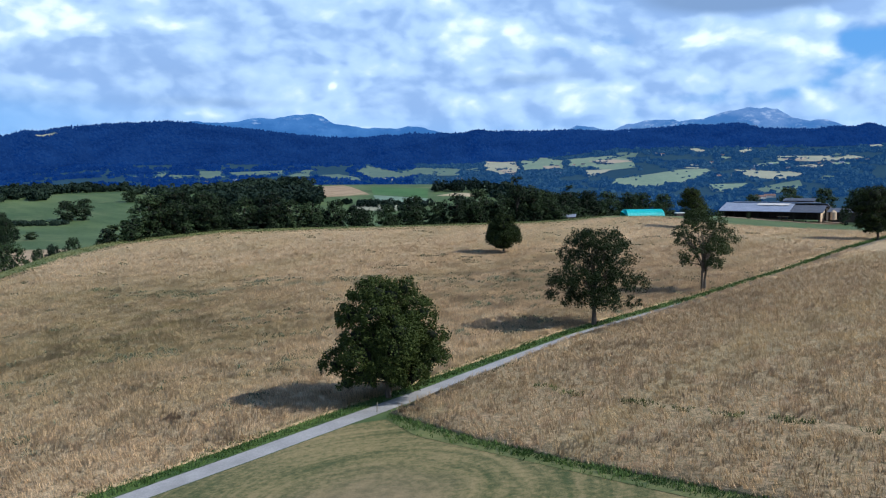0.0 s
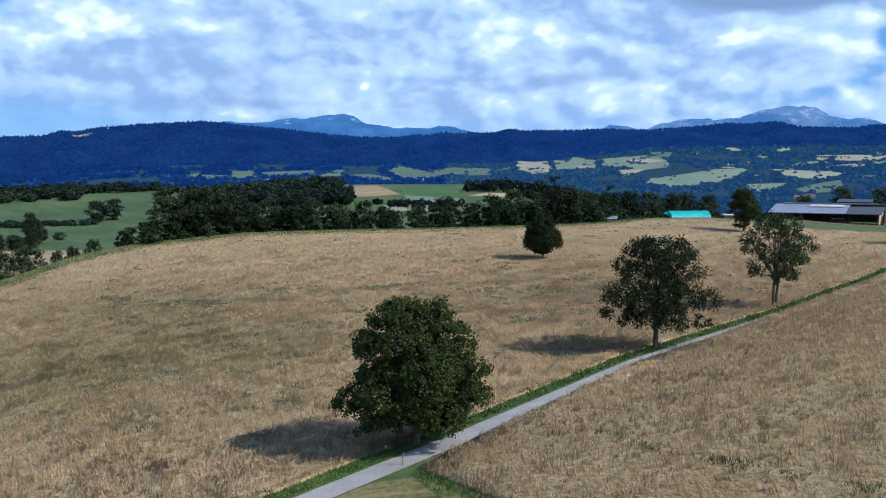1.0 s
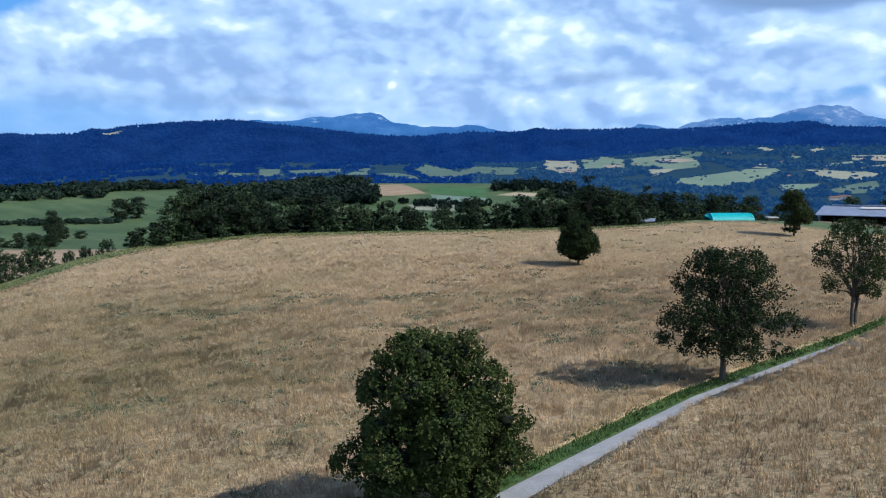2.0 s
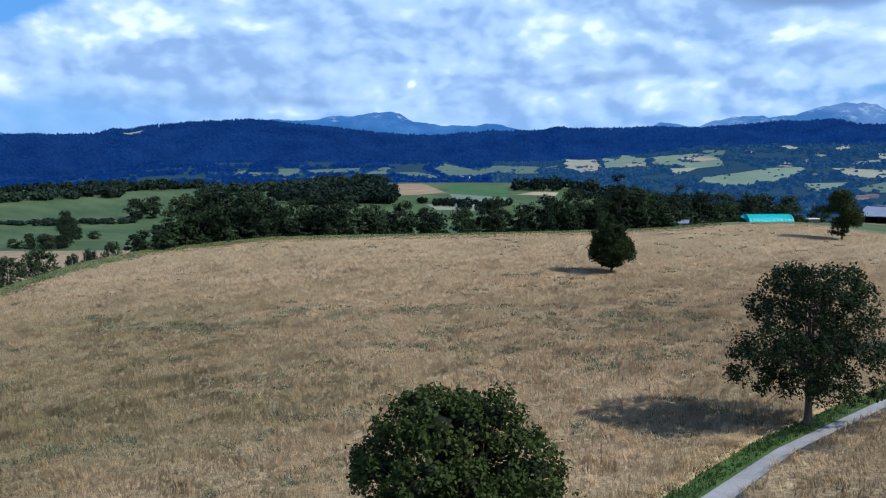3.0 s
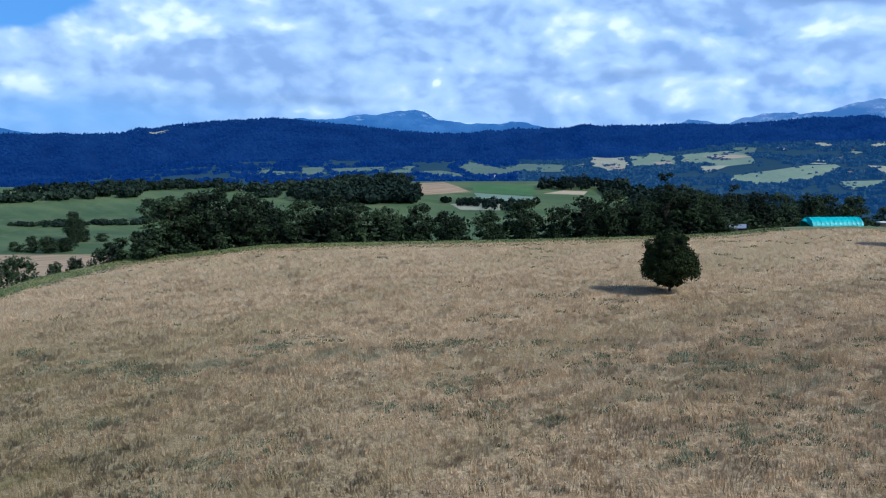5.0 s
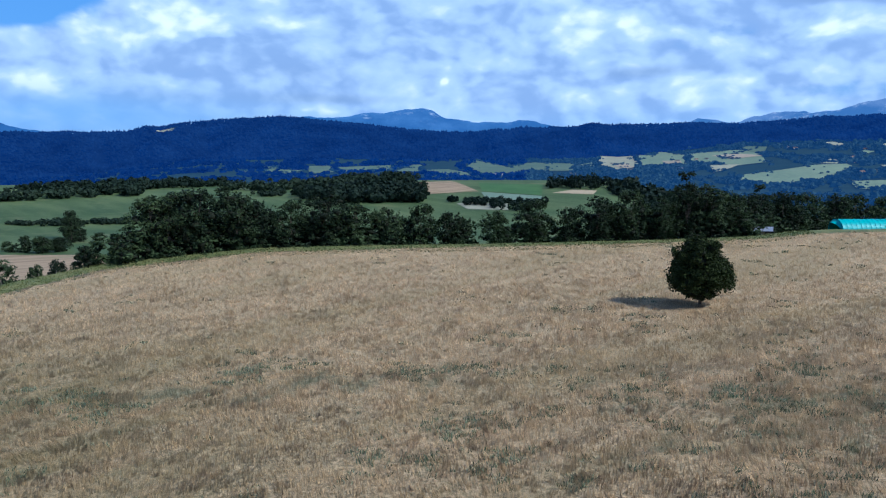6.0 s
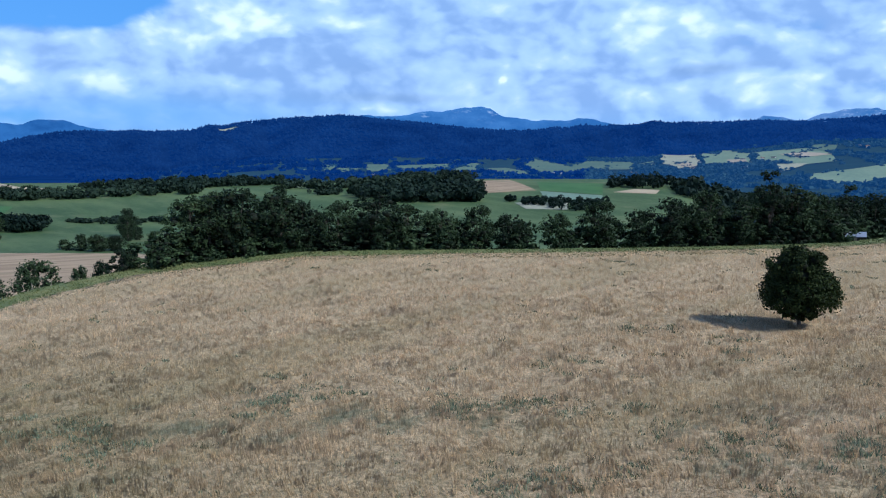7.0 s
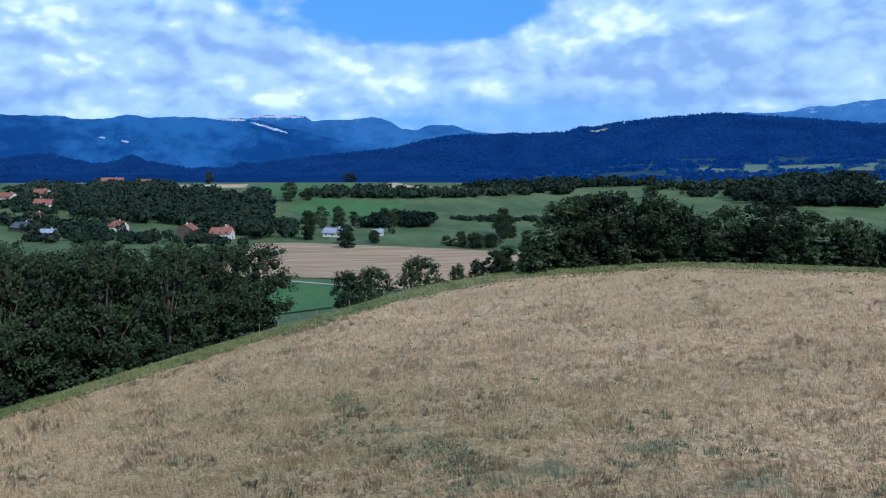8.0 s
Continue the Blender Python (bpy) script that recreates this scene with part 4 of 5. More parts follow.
# single trees in the valley: place, height, width, kind
for x, y, tall, wide, kind in ((-297, 501, 6, 7, 2), (-284, 497, 9, 10, 5), (-274, 496, 9, 10, 5), (-267, 502, 8, 9, 5), (-293, 555, 16, 11, 0), (-293, 565, 9, 8, 2), (-388, 481, 17, 12, 0), (-328, 450, 10, 11, 5), (-337, 484, 8, 7, 2),
                               (-374, 544, 17, 9, 1), (-426, 597, 13, 11, 0), (-348, 471, 12, 11, 2), (-346, 493, 8, 7, 2), (-313, 586, 18, 14, 0), (-269, 505, 8, 13, 2), (-272, 494, 9, 12, 2), (-291, 497, 4, 6, 4),
                               (-616, 676, 19, 18, 0), (-610, 696, 13, 14, 2), (-386, 477, 18, 12, 0), (-402, 522, 15, 12, 0), (-442, 546, 16, 12, 0), (-447, 569, 15, 11, 1), (-438, 575, 11, 10, 0), (-430, 593, 9, 9, 2),
                               (-331, 730, 19, 24, 2), (-321, 741, 19, 20, 0), (-284, 570, 6, 10, 2), (-345, 915, 14, 20, 2), (-302, 570, 15, 16, 0), (-860, 770, 15, 13, 0), (-800, 960, 13, 24, 2)):
    grow(kind, x, y, tall, wide, "valley trees", "solitary dark tree on the valley meadow")


# ---- woods too far to tell apart ----
def cluster_trees(name, places, tall, wide, seed, mat, label, leaves=26, conifer=0.0):
    """Many small trees as one mesh: a faceted core in a shell of leaf clumps each."""
    rng = np.random.default_rng(seed)
    k = len(places)
    base = np.stack([places[:, 0], places[:, 1], height(places[:, 0], places[:, 1])], -1)
    h, w = tall * rng.uniform(0.55, 1.08, k), wide * rng.uniform(0.55, 1.35, k)
    d = rng.normal(0, 1, (k, leaves, 3))
    d /= np.linalg.norm(d, axis=2, keepdims=True)
    p = base[:, None] + d * np.stack([w / 2, w / 2, h * 0.48], -1)[:, None] * rng.uniform(0.6, 1.0, (k, leaves, 1))
    p[:, :, 2] += (h * 0.5)[:, None]
    size = np.repeat(w * 0.185 * (26 / leaves) ** 0.5, leaves)
    c = p.reshape(-1, 3)
    nrm = d.reshape(-1, 3) + rng.normal(0, 0.5, (k * leaves, 3))
    nrm /= np.linalg.norm(nrm, axis=1, keepdims=True)
    t = np.cross(nrm, rng.normal(0, 1, (k * leaves, 3)))
    t /= np.linalg.norm(t, axis=1, keepdims=True)
    b = np.cross(nrm, t)
    s = (size * rng.uniform(0.7, 1.4, len(size)))[:, None]
    v = np.stack([c - t * s, c - b * s, c + t * s, c + b * s], 1).reshape(-1, 3)
    return tagged(new(name, mesh_of(name, v, np.arange(len(v)).reshape(-1, 4), mat)), label, "woodland", kind="stuff")


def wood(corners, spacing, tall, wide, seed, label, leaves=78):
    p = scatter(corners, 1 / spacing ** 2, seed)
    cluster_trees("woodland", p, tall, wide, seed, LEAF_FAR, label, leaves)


wood([(-631, 712), (-649, 745), (-604, 822), (-526, 841), (-486, 903), (-466, 876), (-514, 805), (-582, 743)], 8, 11, 12, 51, "dark belt of trees across the valley meadows")
wood([(-573, 886), (-521, 1040), (-440, 1100), (-390, 1090), (-475, 974), (-523, 904)], 10, 12, 13, 52, "dark belt of trees on the low crest")
wood([(-275, 940), (-235, 1011), (-149, 1020), (-131, 898), (-195, 880), (-255, 895)], 9, 15, 15, 53, "dark copse on the low crest")
wood([(-730, 484), (-780, 591), (-739, 641), (-659, 684), (-498, 551), (-529, 493), (-573, 480), (-639, 464)], 11, 13, 14, 54, "dark wood beside the village", 100)
wood([(-487, 467), (-510, 541), (-441, 517), (-400, 480), (-410, 455), (-440, 475)], 10, 13, 12, 55, "trees among the farm buildings", 110)
wood([(-868, 521), (-920, 614), (-862, 720), (-774, 652), (-796, 518)], 14, 9, 13, 56, "trees round the village houses")
wood([(-640, 410), (-560, 385), (-470, 400), (-480, 425), (-560, 440), (-620, 440)], 13, 10, 11, 57, "garden trees between the houses", 80)
wood([(-520, 380), (-470, 425), (-400, 440), (-380, 425), (-440, 395), (-500, 360)], 10, 8, 10, 67, "orchard and garden trees below the farm", 110)
wood([(-830, 470), (-800, 540), (-700, 505), (-650, 460), (-700, 430)], 13, 8, 11, 68, "garden trees among the village houses", 80)
wood([(-425, 560), (-450, 620), (-405, 640), (-385, 600)], 8, 11, 11, 69, "trees behind the low white house", 110)
wood([(-275, 1100), (-225, 1190), (-170, 1160), (-223, 1060)], 10, 14, 13, 58, "dark trees on the low crest")
wood([(-14, 1090), (50, 1120), (60, 1060), (43, 1037), (-10, 1050)], 9, 15, 11, 59, "row of tall dark trees on the crest")
wood([(-520, 914), (-500, 960), (-440, 940), (-440, 890)], 9, 12, 12, 60, "clump of trees on the meadow crest")
wood([(-420, 664), (-393, 677), (-330, 715), (-318, 700), (-374, 655)], 7, 4, 8, 61, "scrubby hedge on the meadow bank")
wood([(-400, 1000), (-300, 1090), (-230, 1080), (-260, 1040), (-330, 1010)], 10, 13, 13, 62, "tree belt on the low crest")
wood([(-330, 955), (-290, 975), (-275, 955), (-310, 940)], 7, 7, 8, 63, "low copse on the meadow")
wood([(60, 1000), (60, 1130), (200, 1130), (330, 900), (260, 560), (140, 560), (90, 760)], 15, 15, 16, 64, "dark woods falling to the valley", 34)
wood([(-120, 920), (-110, 900), (-40, 835), (-10, 900), (-16, 912), (-48, 912)], 10, 8, 9, 65, "scattered trees on the low slope")
wood([(100, 425), (240, 425), (330, 500), (200, 560), (110, 520)], 11, 13, 12, 66, "dark trees behind the farm", 80)

EAST_SLOPE_FIELDS = [
    (PALE, [(171, 3411), (290, 3339), (277, 2959), (254, 2784), (206, 2732), (176, 2847), (150, 3076)]),
    (HAZED_GRASS, [(316, 3369), (362, 3211), (397, 3424), (451, 3079), (408, 2778), (274, 2859)]),
    (HAZED_GRASS, [(458, 3126), (626, 3064), (656, 2878), (618, 2669), (529, 2631), (478, 2747), (424, 2824)]),
    (HAZED_GREEN, [(636, 3103), (671, 3160), (725, 3099), (667, 2908), (616, 2984)]),
    (PALE, [(461, 2685), (543, 2657), (502, 2584), (437, 2494)]),
    (HAZED_GRASS, [(463, 2298), (503, 2416), (619, 2488), (727, 2571), (813, 2570), (807, 2484), (692, 2307), (532, 2196)]),
    (PALE, [(755, 2609), (809, 2701), (820, 2648), (790, 2578)]),
]
VILLAGE_FIELDS = [
    (PALE, [(921, 3151), (966, 3195), (980, 3103), (939, 3037)]),
    (HAZED_GRASS, [(928, 2844), (970, 2884), (984, 2838), (911, 2761)]),
    (PALE, [(1067, 3020), (1156, 3123), (1113, 2973), (1058, 2938)]),
    (PALE, [(1126, 2823), (1266, 2741), (1324, 2806), (1341, 2598), (1165, 2616), (1081, 2682)]),
    (HAZED_GRASS, [(970, 2618), (1072, 2668), (1091, 2609), (965, 2556)]),
    (PALE, [(881, 2514), (1008, 2410), (1016, 2350), (946, 2258), (863, 2244), (864, 2350)]),
    (HAZED_GREEN, [(783, 2107), (885, 2183), (956, 2228), (918, 2122), (840, 2020), (763, 2016)]),
    (HAZED_GRASS, [(706, 2227), (822, 2212), (724, 2060), (682, 2096)]),
    (PALE, [(1056, 2524), (1136, 2550), (1171, 2477), (1044, 2455)]),
    (HAZED_GREEN, [(1039, 2296), (1070, 2268), (994, 2162)]),
    (HAZED_GRASS, [(1200, 2578), (1255, 2512), (1159, 2470)]),
    (PALE, [(1519, 2986), (1576, 2997), (1527, 2874), (1480, 2889)]),
]
RIDGE_FOOT_FIELDS = [
    (PALE, [(-1694, 3459), (-1651, 3559), (-1614, 3510), (-1677, 3441)]),
    (HAZED_GREEN, [(-1003, 2640), (-881, 2497), (-920, 2466)]),
    (HAZED_GREEN, [(-962, 2782), (-928, 2794), (-857, 2552), (-874, 2525)]),
    (HAZED_GREEN, [(-887, 2681), (-800, 2683), (-821, 2496)]),
    (HAZED_GREEN, [(-840, 2851), (-765, 2897), (-690, 2643), (-747, 2561)]),
    (HAZED_GREEN, [(-737, 2825), (-573, 2969), (-521, 2747), (-673, 2648)]),
    (HAZED_GREEN, [(-508, 2701), (-499, 3011), (-468, 3012), (-421, 2647)]),
    (HAZED_GREEN, [(-420, 2784), (-352, 2818), (-263, 2683), (-231, 2497), (-398, 2671)]),
    (HAZED_GREEN, [(-303, 2952), (-302, 3270), (-124, 2857), (-64, 2783), (-219, 2599)]),
    (HAZED_GREEN, [(-153, 2932), (-94, 3154), (65, 3095), (53, 2779), (-111, 2762)]),
    (HAZED_GREEN, [(74, 3007), (130, 3145), (131, 2921)]),
]
SMALL_FIELDS = [
    (HAZED_STRAW, [(354, 2963), (408, 2915), (399, 2828), (350, 2846)]),
    (HAZED_STRAW, [(515, 2963), (591, 2945), (657, 2840), (544, 2803)]),
    (HAZED_STRAW, [(191, 3050), (242, 2946), (252, 2809), (209, 2752)]),
    (HAZED_STRAW, [(818, 2632), (853, 2667), (898, 2614), (836, 2576)]),
    (HAZED_STRAW, [(1122, 2751), (1190, 2714), (1143, 2648), (1098, 2671)]),
    (HAZED_GREEN, [(1274, 2755), (1319, 2787), (1315, 2709), (1260, 2669)]),
]
FIELDS = EAST_SLOPE_FIELDS + VILLAGE_FIELDS + RIDGE_FOOT_FIELDS
MID_FIELDS = [
    (STUBBLE, [(-179, 1134), (-139, 1172), (-89, 1012), (-139, 976)]),
    (LUSH, [(-99, 1126), (-19, 1106), (-18, 976), (-85, 1012)]),
    (STRAW, [(-8, 1000), (15, 1036), (42, 1029), (36, 987)]),
    (PALE, [(-100, 898), (-49, 906), (-47, 848), (-84, 851)]),
    (HAZED_GRASS, [(-85, 1006), (-18, 970), (-17, 911), (-71, 917)]),
    (PALE, [(-266, 1003), (-246, 1008), (-238, 975), (-256, 968)]),
    (STRAW, [(-682, 868), (-723, 965), (-643, 901), (-588, 895), (-594, 850), (-633, 837)]),
    (LUSH, [(-778, 758), (-789, 865), (-706, 879), (-662, 846), (-644, 741), (-666, 713), (-730, 722)]),
    (STRAW, [(-854, 723), (-812, 792), (-764, 747), (-803, 687)]),
    (LUSH, [(-565, 624), (-616, 713), (-514, 732), (-459, 642), (-495, 592)]),
    (LUSH, [(-574, 423), (-599, 468), (-531, 429), (-525, 402)]),
    (STUBBLE, [(-290, 325), (-345, 392), (-390, 440), (-373, 458), (-284, 480), (-215, 490), (-150, 420), (-200, 345), (-245, 352)]),
    (LUSH, [(-330, 240), (-268, 338), (-215, 335), (-190, 300), (-190, 225), (-260, 190)]),
]
FIELD_WORDS = {PALE.name: "pale hay field far across the valley", HAZED_GRASS.name: "haze-paled green meadow on the valley slope", LUSH.name: "bright green meadow in the valley",
               HAZED_GREEN.name: "green meadow at the foot of the ridge", HAZED_STRAW.name: "cut straw field far across the valley",
               STRAW.name: "straw-coloured cut field in the valley", STUBBLE.name: "brown stubble field in the valley"}
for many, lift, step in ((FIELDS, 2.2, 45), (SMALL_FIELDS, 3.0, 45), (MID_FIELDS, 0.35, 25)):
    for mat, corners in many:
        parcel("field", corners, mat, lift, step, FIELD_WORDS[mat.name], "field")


def clear_of_fields(x, y, rng):
    free = np.ones(len(x), bool)
    for _, corners in FIELDS:
        free &= ~inside(x, y, corners)
    return free


def far_hedgerows():
    """Tree lines along the edges of the far fields, with gaps."""
    rng = np.random.default_rng(77)
    out = []
    for _, corners in FIELDS + SMALL_FIELDS:
        for (ax, ay), (bx, by) in zip(corners, corners[1:] + corners[:1]):
            k = rng.uniform(0, 1, int(math.hypot(bx - ax, by - ay) / 9))
            out.append(np.stack([ax + (bx - ax) * k, ay + (by - ay) * k], -1) + rng.normal(0, 7, (len(k), 2)))
        xs, ys = np.array(corners).T
        loose = np.stack([rng.uniform(xs.min(), xs.max(), 26), rng.uniform(ys.min(), ys.max(), 26)], -1)
        out.append(loose[inside(loose[:, 0], loose[:, 1], corners)])
    p = np.concatenate(out)
    return p[lattice(p[:, 0], p[:, 1], 55, 78) > 0.55]


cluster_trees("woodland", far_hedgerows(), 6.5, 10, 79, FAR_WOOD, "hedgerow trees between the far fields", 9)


def sector(az0, az1, r0, r1):
    """The outline of a part of a ring round the hill."""
    arc = [radians(az0 + (az1 - az0) * k / 12) for k in range(13)]
    return [(r0 * math.sin(a), 100 + r0 * math.cos(a)) for a in arc] + [(r1 * math.sin(a), 100 + r1 * math.cos(a)) for a in arc[::-1]]


def groves(x, y, rng):
    """Woods in patches, away from the fields."""
    return clear_of_fields(x, y, rng) & (lattice(x, y, 130, 71) + 0.5 * lattice(x, y, 45, 72) > 0.55 + 0.2 * rng.uniform(0, 1, len(x)))


cluster_trees("woodland", scatter(sector(-2, 36, 1250, 3250), 1 / 16 ** 2, 73, groves), 8, 16, 74, FAR_WOOD, "haze-blue woods on the far valley slope", 9)
cluster_trees("woodland", scatter(sector(-36, -2, 2300, 3260), 1 / 24 ** 2, 75, groves), 8, 18, 76, FOREST, "haze-blue woods at the foot of the ridge", 7)


def build_ridge_forest():
    """The wooded ridge: a spire or dome for each tree."""
    rng = np.random.default_rng(81)
    p = scatter(sector(-70, 38, 3230, 4030), 1 / 12.5 ** 2, 82, clear_of_fields)
    k = len(p)
    z = height(p[:, 0], p[:, 1])
    h, w, turn = rng.uniform(6, 11, k) + 8 * rng.uniform(0, 1, k) ** 4, rng.uniform(11, 17, k), rng.uniform(0, 6.28, k)
    ring = np.arange(5) * 2 * np.pi / 5
    a = turn[:, None] + ring
    low = np.stack([p[:, :1] + np.cos(a) * w[:, None] / 2, p[:, 1:] + np.sin(a) * w[:, None] / 2, (z + h * 0.25)[:, None] + 0 * a], -1)
    top = np.stack([p[:, 0], p[:, 1], z + h], -1)[:, None]
    v = np.concatenate([low, top], 1).reshape(-1, 3)
    at = (np.arange(k) * 6)[:, None]
    f = np.stack([np.concatenate([at + i, at + (i + 1) % 5, at + 5], 1) for i in range(5)], 1).reshape(-1, 3)
    tagged(new("ridge_forest", mesh_of("ridge_forest", v, f, FOREST)), "dark haze-blue forest covering the long ridge", "forest", kind="stuff")


build_ridge_forest()


def mountains(name, az, el, seed, mat, label, near=4380, far=4680):
    """A far range: a rough slope up to its skyline."""
    a = np.radians(np.arange(az[0], az[-1], 0.12))
    jag = sum(np.sin(a * f + seed * f) / f for f in (90, 170, 330, 610)) * 5.0
    top = np.interp(np.degrees(a), az, el) + jag - 0.05
    rows = 14
    v = []
    for i in range(rows):
        k = i / (rows - 1)
        r = near + (far - near) * k
        crag = 14 * k * (1 - k) * 4 * np.sin(a * 260 + 3 * np.sin(a * 70 + i))
        z = -60 + (22 + far * np.tan(np.radians(top)) + 60) * k ** 0.8 + crag * 0.5
        v.append(np.stack([(r + crag) * np.sin(a), 100 + (r + crag) * np.cos(a), z], -1))
    v = np.concatenate(v)
    i, j = np.meshgrid(np.arange(rows - 1), np.arange(len(a) - 1), indexing="ij")
    at = i * len(a) + j
    f = np.stack([at, at + 1, at + 1 + len(a), at + len(a)], -1).reshape(-1, 4)
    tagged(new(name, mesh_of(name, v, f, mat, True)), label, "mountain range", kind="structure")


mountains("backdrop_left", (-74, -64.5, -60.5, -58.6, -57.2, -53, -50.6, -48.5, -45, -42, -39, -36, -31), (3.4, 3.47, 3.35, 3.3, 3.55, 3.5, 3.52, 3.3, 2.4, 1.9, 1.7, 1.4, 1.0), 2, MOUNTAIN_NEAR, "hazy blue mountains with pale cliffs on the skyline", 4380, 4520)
mountains("backdrop_left_far", (-54, -50, -48.2, -45.9, -45.5, -44.4, -43.5, -42.3, -41.5, -40.8, -39.5, -38.3, -37.5, -36, -33.3, -30), (2.4, 3.55, 3.72, 3.78, 3.45, 3.4, 3.5, 3.62, 3.77, 3.6, 2.95, 2.9, 3.25, 3.1, 2.6, 2.0), 4, MOUNTAIN_MID, "paler hazy blue table mountains behind the nearer slope", 4560, 4700)
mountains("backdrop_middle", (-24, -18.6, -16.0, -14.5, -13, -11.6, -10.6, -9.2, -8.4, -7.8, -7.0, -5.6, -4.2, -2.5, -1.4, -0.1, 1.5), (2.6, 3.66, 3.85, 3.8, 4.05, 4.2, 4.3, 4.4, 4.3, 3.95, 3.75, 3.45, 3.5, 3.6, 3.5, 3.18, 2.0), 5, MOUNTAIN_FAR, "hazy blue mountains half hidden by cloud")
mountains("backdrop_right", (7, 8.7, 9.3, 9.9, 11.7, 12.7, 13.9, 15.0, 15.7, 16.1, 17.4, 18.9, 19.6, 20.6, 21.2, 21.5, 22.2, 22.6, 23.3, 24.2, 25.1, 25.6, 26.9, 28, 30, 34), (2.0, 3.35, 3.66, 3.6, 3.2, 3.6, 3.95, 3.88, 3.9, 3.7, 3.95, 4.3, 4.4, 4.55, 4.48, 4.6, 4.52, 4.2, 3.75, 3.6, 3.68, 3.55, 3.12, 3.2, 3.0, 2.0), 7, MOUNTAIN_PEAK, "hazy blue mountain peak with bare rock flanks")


def cliffs(az0, az1, el0, el1, tall, seed, away=4385):
    """A band of pale rock standing out of the far slope."""
    rng = np.random.default_rng(seed)
    k = 46
    a = np.radians(np.linspace(az0, az1, k))
    mid = np.linspace(el0, el1, k) + rng.normal(0, 0.018, k)
    fade = np.sin(np.linspace(0.15, np.pi - 0.15, k)) ** 0.5
    v = []
    for row in range(5):
        u = row / 4
        el = np.radians(mid + tall * fade * (u - 0.5) * rng.uniform(0.35, 1.25, k))
        r = away + 30 * u + rng.normal(0, 3, k)
        v.append(np.stack([r * np.sin(a), 100 + r * np.cos(a), 22 + r * np.tan(el)], -1))
    v = np.concatenate(v)
    i, j = np.meshgrid(np.arange(4), np.arange(k - 1), indexing="ij")
    at = i * k + j
    tagged(new("rock_cliff", mesh_of("rock_cliff", v, np.stack([at, at + 1, at + 1 + k, at + k], -1).reshape(-1, 4), PALE_ROCK)), "pale limestone cliff band on the far mountain", "cliff", kind="structure")


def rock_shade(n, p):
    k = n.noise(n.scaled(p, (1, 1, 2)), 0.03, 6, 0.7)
    # Pale rock with bluish air haze put into its emission.
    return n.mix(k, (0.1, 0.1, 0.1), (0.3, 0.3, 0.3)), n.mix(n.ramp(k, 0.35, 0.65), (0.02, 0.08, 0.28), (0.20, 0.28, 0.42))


PALE_ROCK = haze_glow("pale_hazed_limestone", rock_shade)
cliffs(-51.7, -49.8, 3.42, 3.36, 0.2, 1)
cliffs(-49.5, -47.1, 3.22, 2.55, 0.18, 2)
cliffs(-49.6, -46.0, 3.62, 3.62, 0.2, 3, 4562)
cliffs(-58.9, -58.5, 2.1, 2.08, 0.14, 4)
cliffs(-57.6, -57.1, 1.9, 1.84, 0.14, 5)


# ---- buildings ----
def sloped(bm, a, b, c, d, thick):
    """A slab from four corners, with its thickness below."""
    up = [bm.verts.new(p) for p in (a, b, c, d)]
    down = [bm.verts.new((p[0], p[1], p[2] - thick)) for p in (a, b, c, d)]
    bm.faces.new(up)
    bm.faces.new(down[::-1])
    for i in range(4):
        j = (i + 1) % 4
        bm.faces.new((up[i], down[i], down[j], up[j]))
    return bm


def gable_walls(bm, l, w, h, rise):
    """Walls of a house with gables at its ends."""
    low = [bm.verts.new(p) for p in ((-l, -w, -0.6), (l, -w, -0.6), (l, w, -0.6), (-l, w, -0.6))]
    top = [bm.verts.new(p) for p in ((-l, -w, h), (l, -w, h), (l, w, h), (-l, w, h))]
    peak = [bm.verts.new((-l, 0, h + rise)), bm.verts.new((l, 0, h + rise))]
    for f in ((low[0], low[1], top[1], top[0]), (low[2], low[3], top[3], top[2]), (low[1], low[2], top[2], peak[1], top[1]), (low[3], low[0], top[0], peak[0], top[3]), (top[0], top[1], peak[1], peak[0]), (top[2], top[3], peak[0], peak[1]), low[::-1]):
        bm.faces.new(f)
    bmesh.ops.recalc_face_normals(bm, faces=bm.faces[:])
    return bm


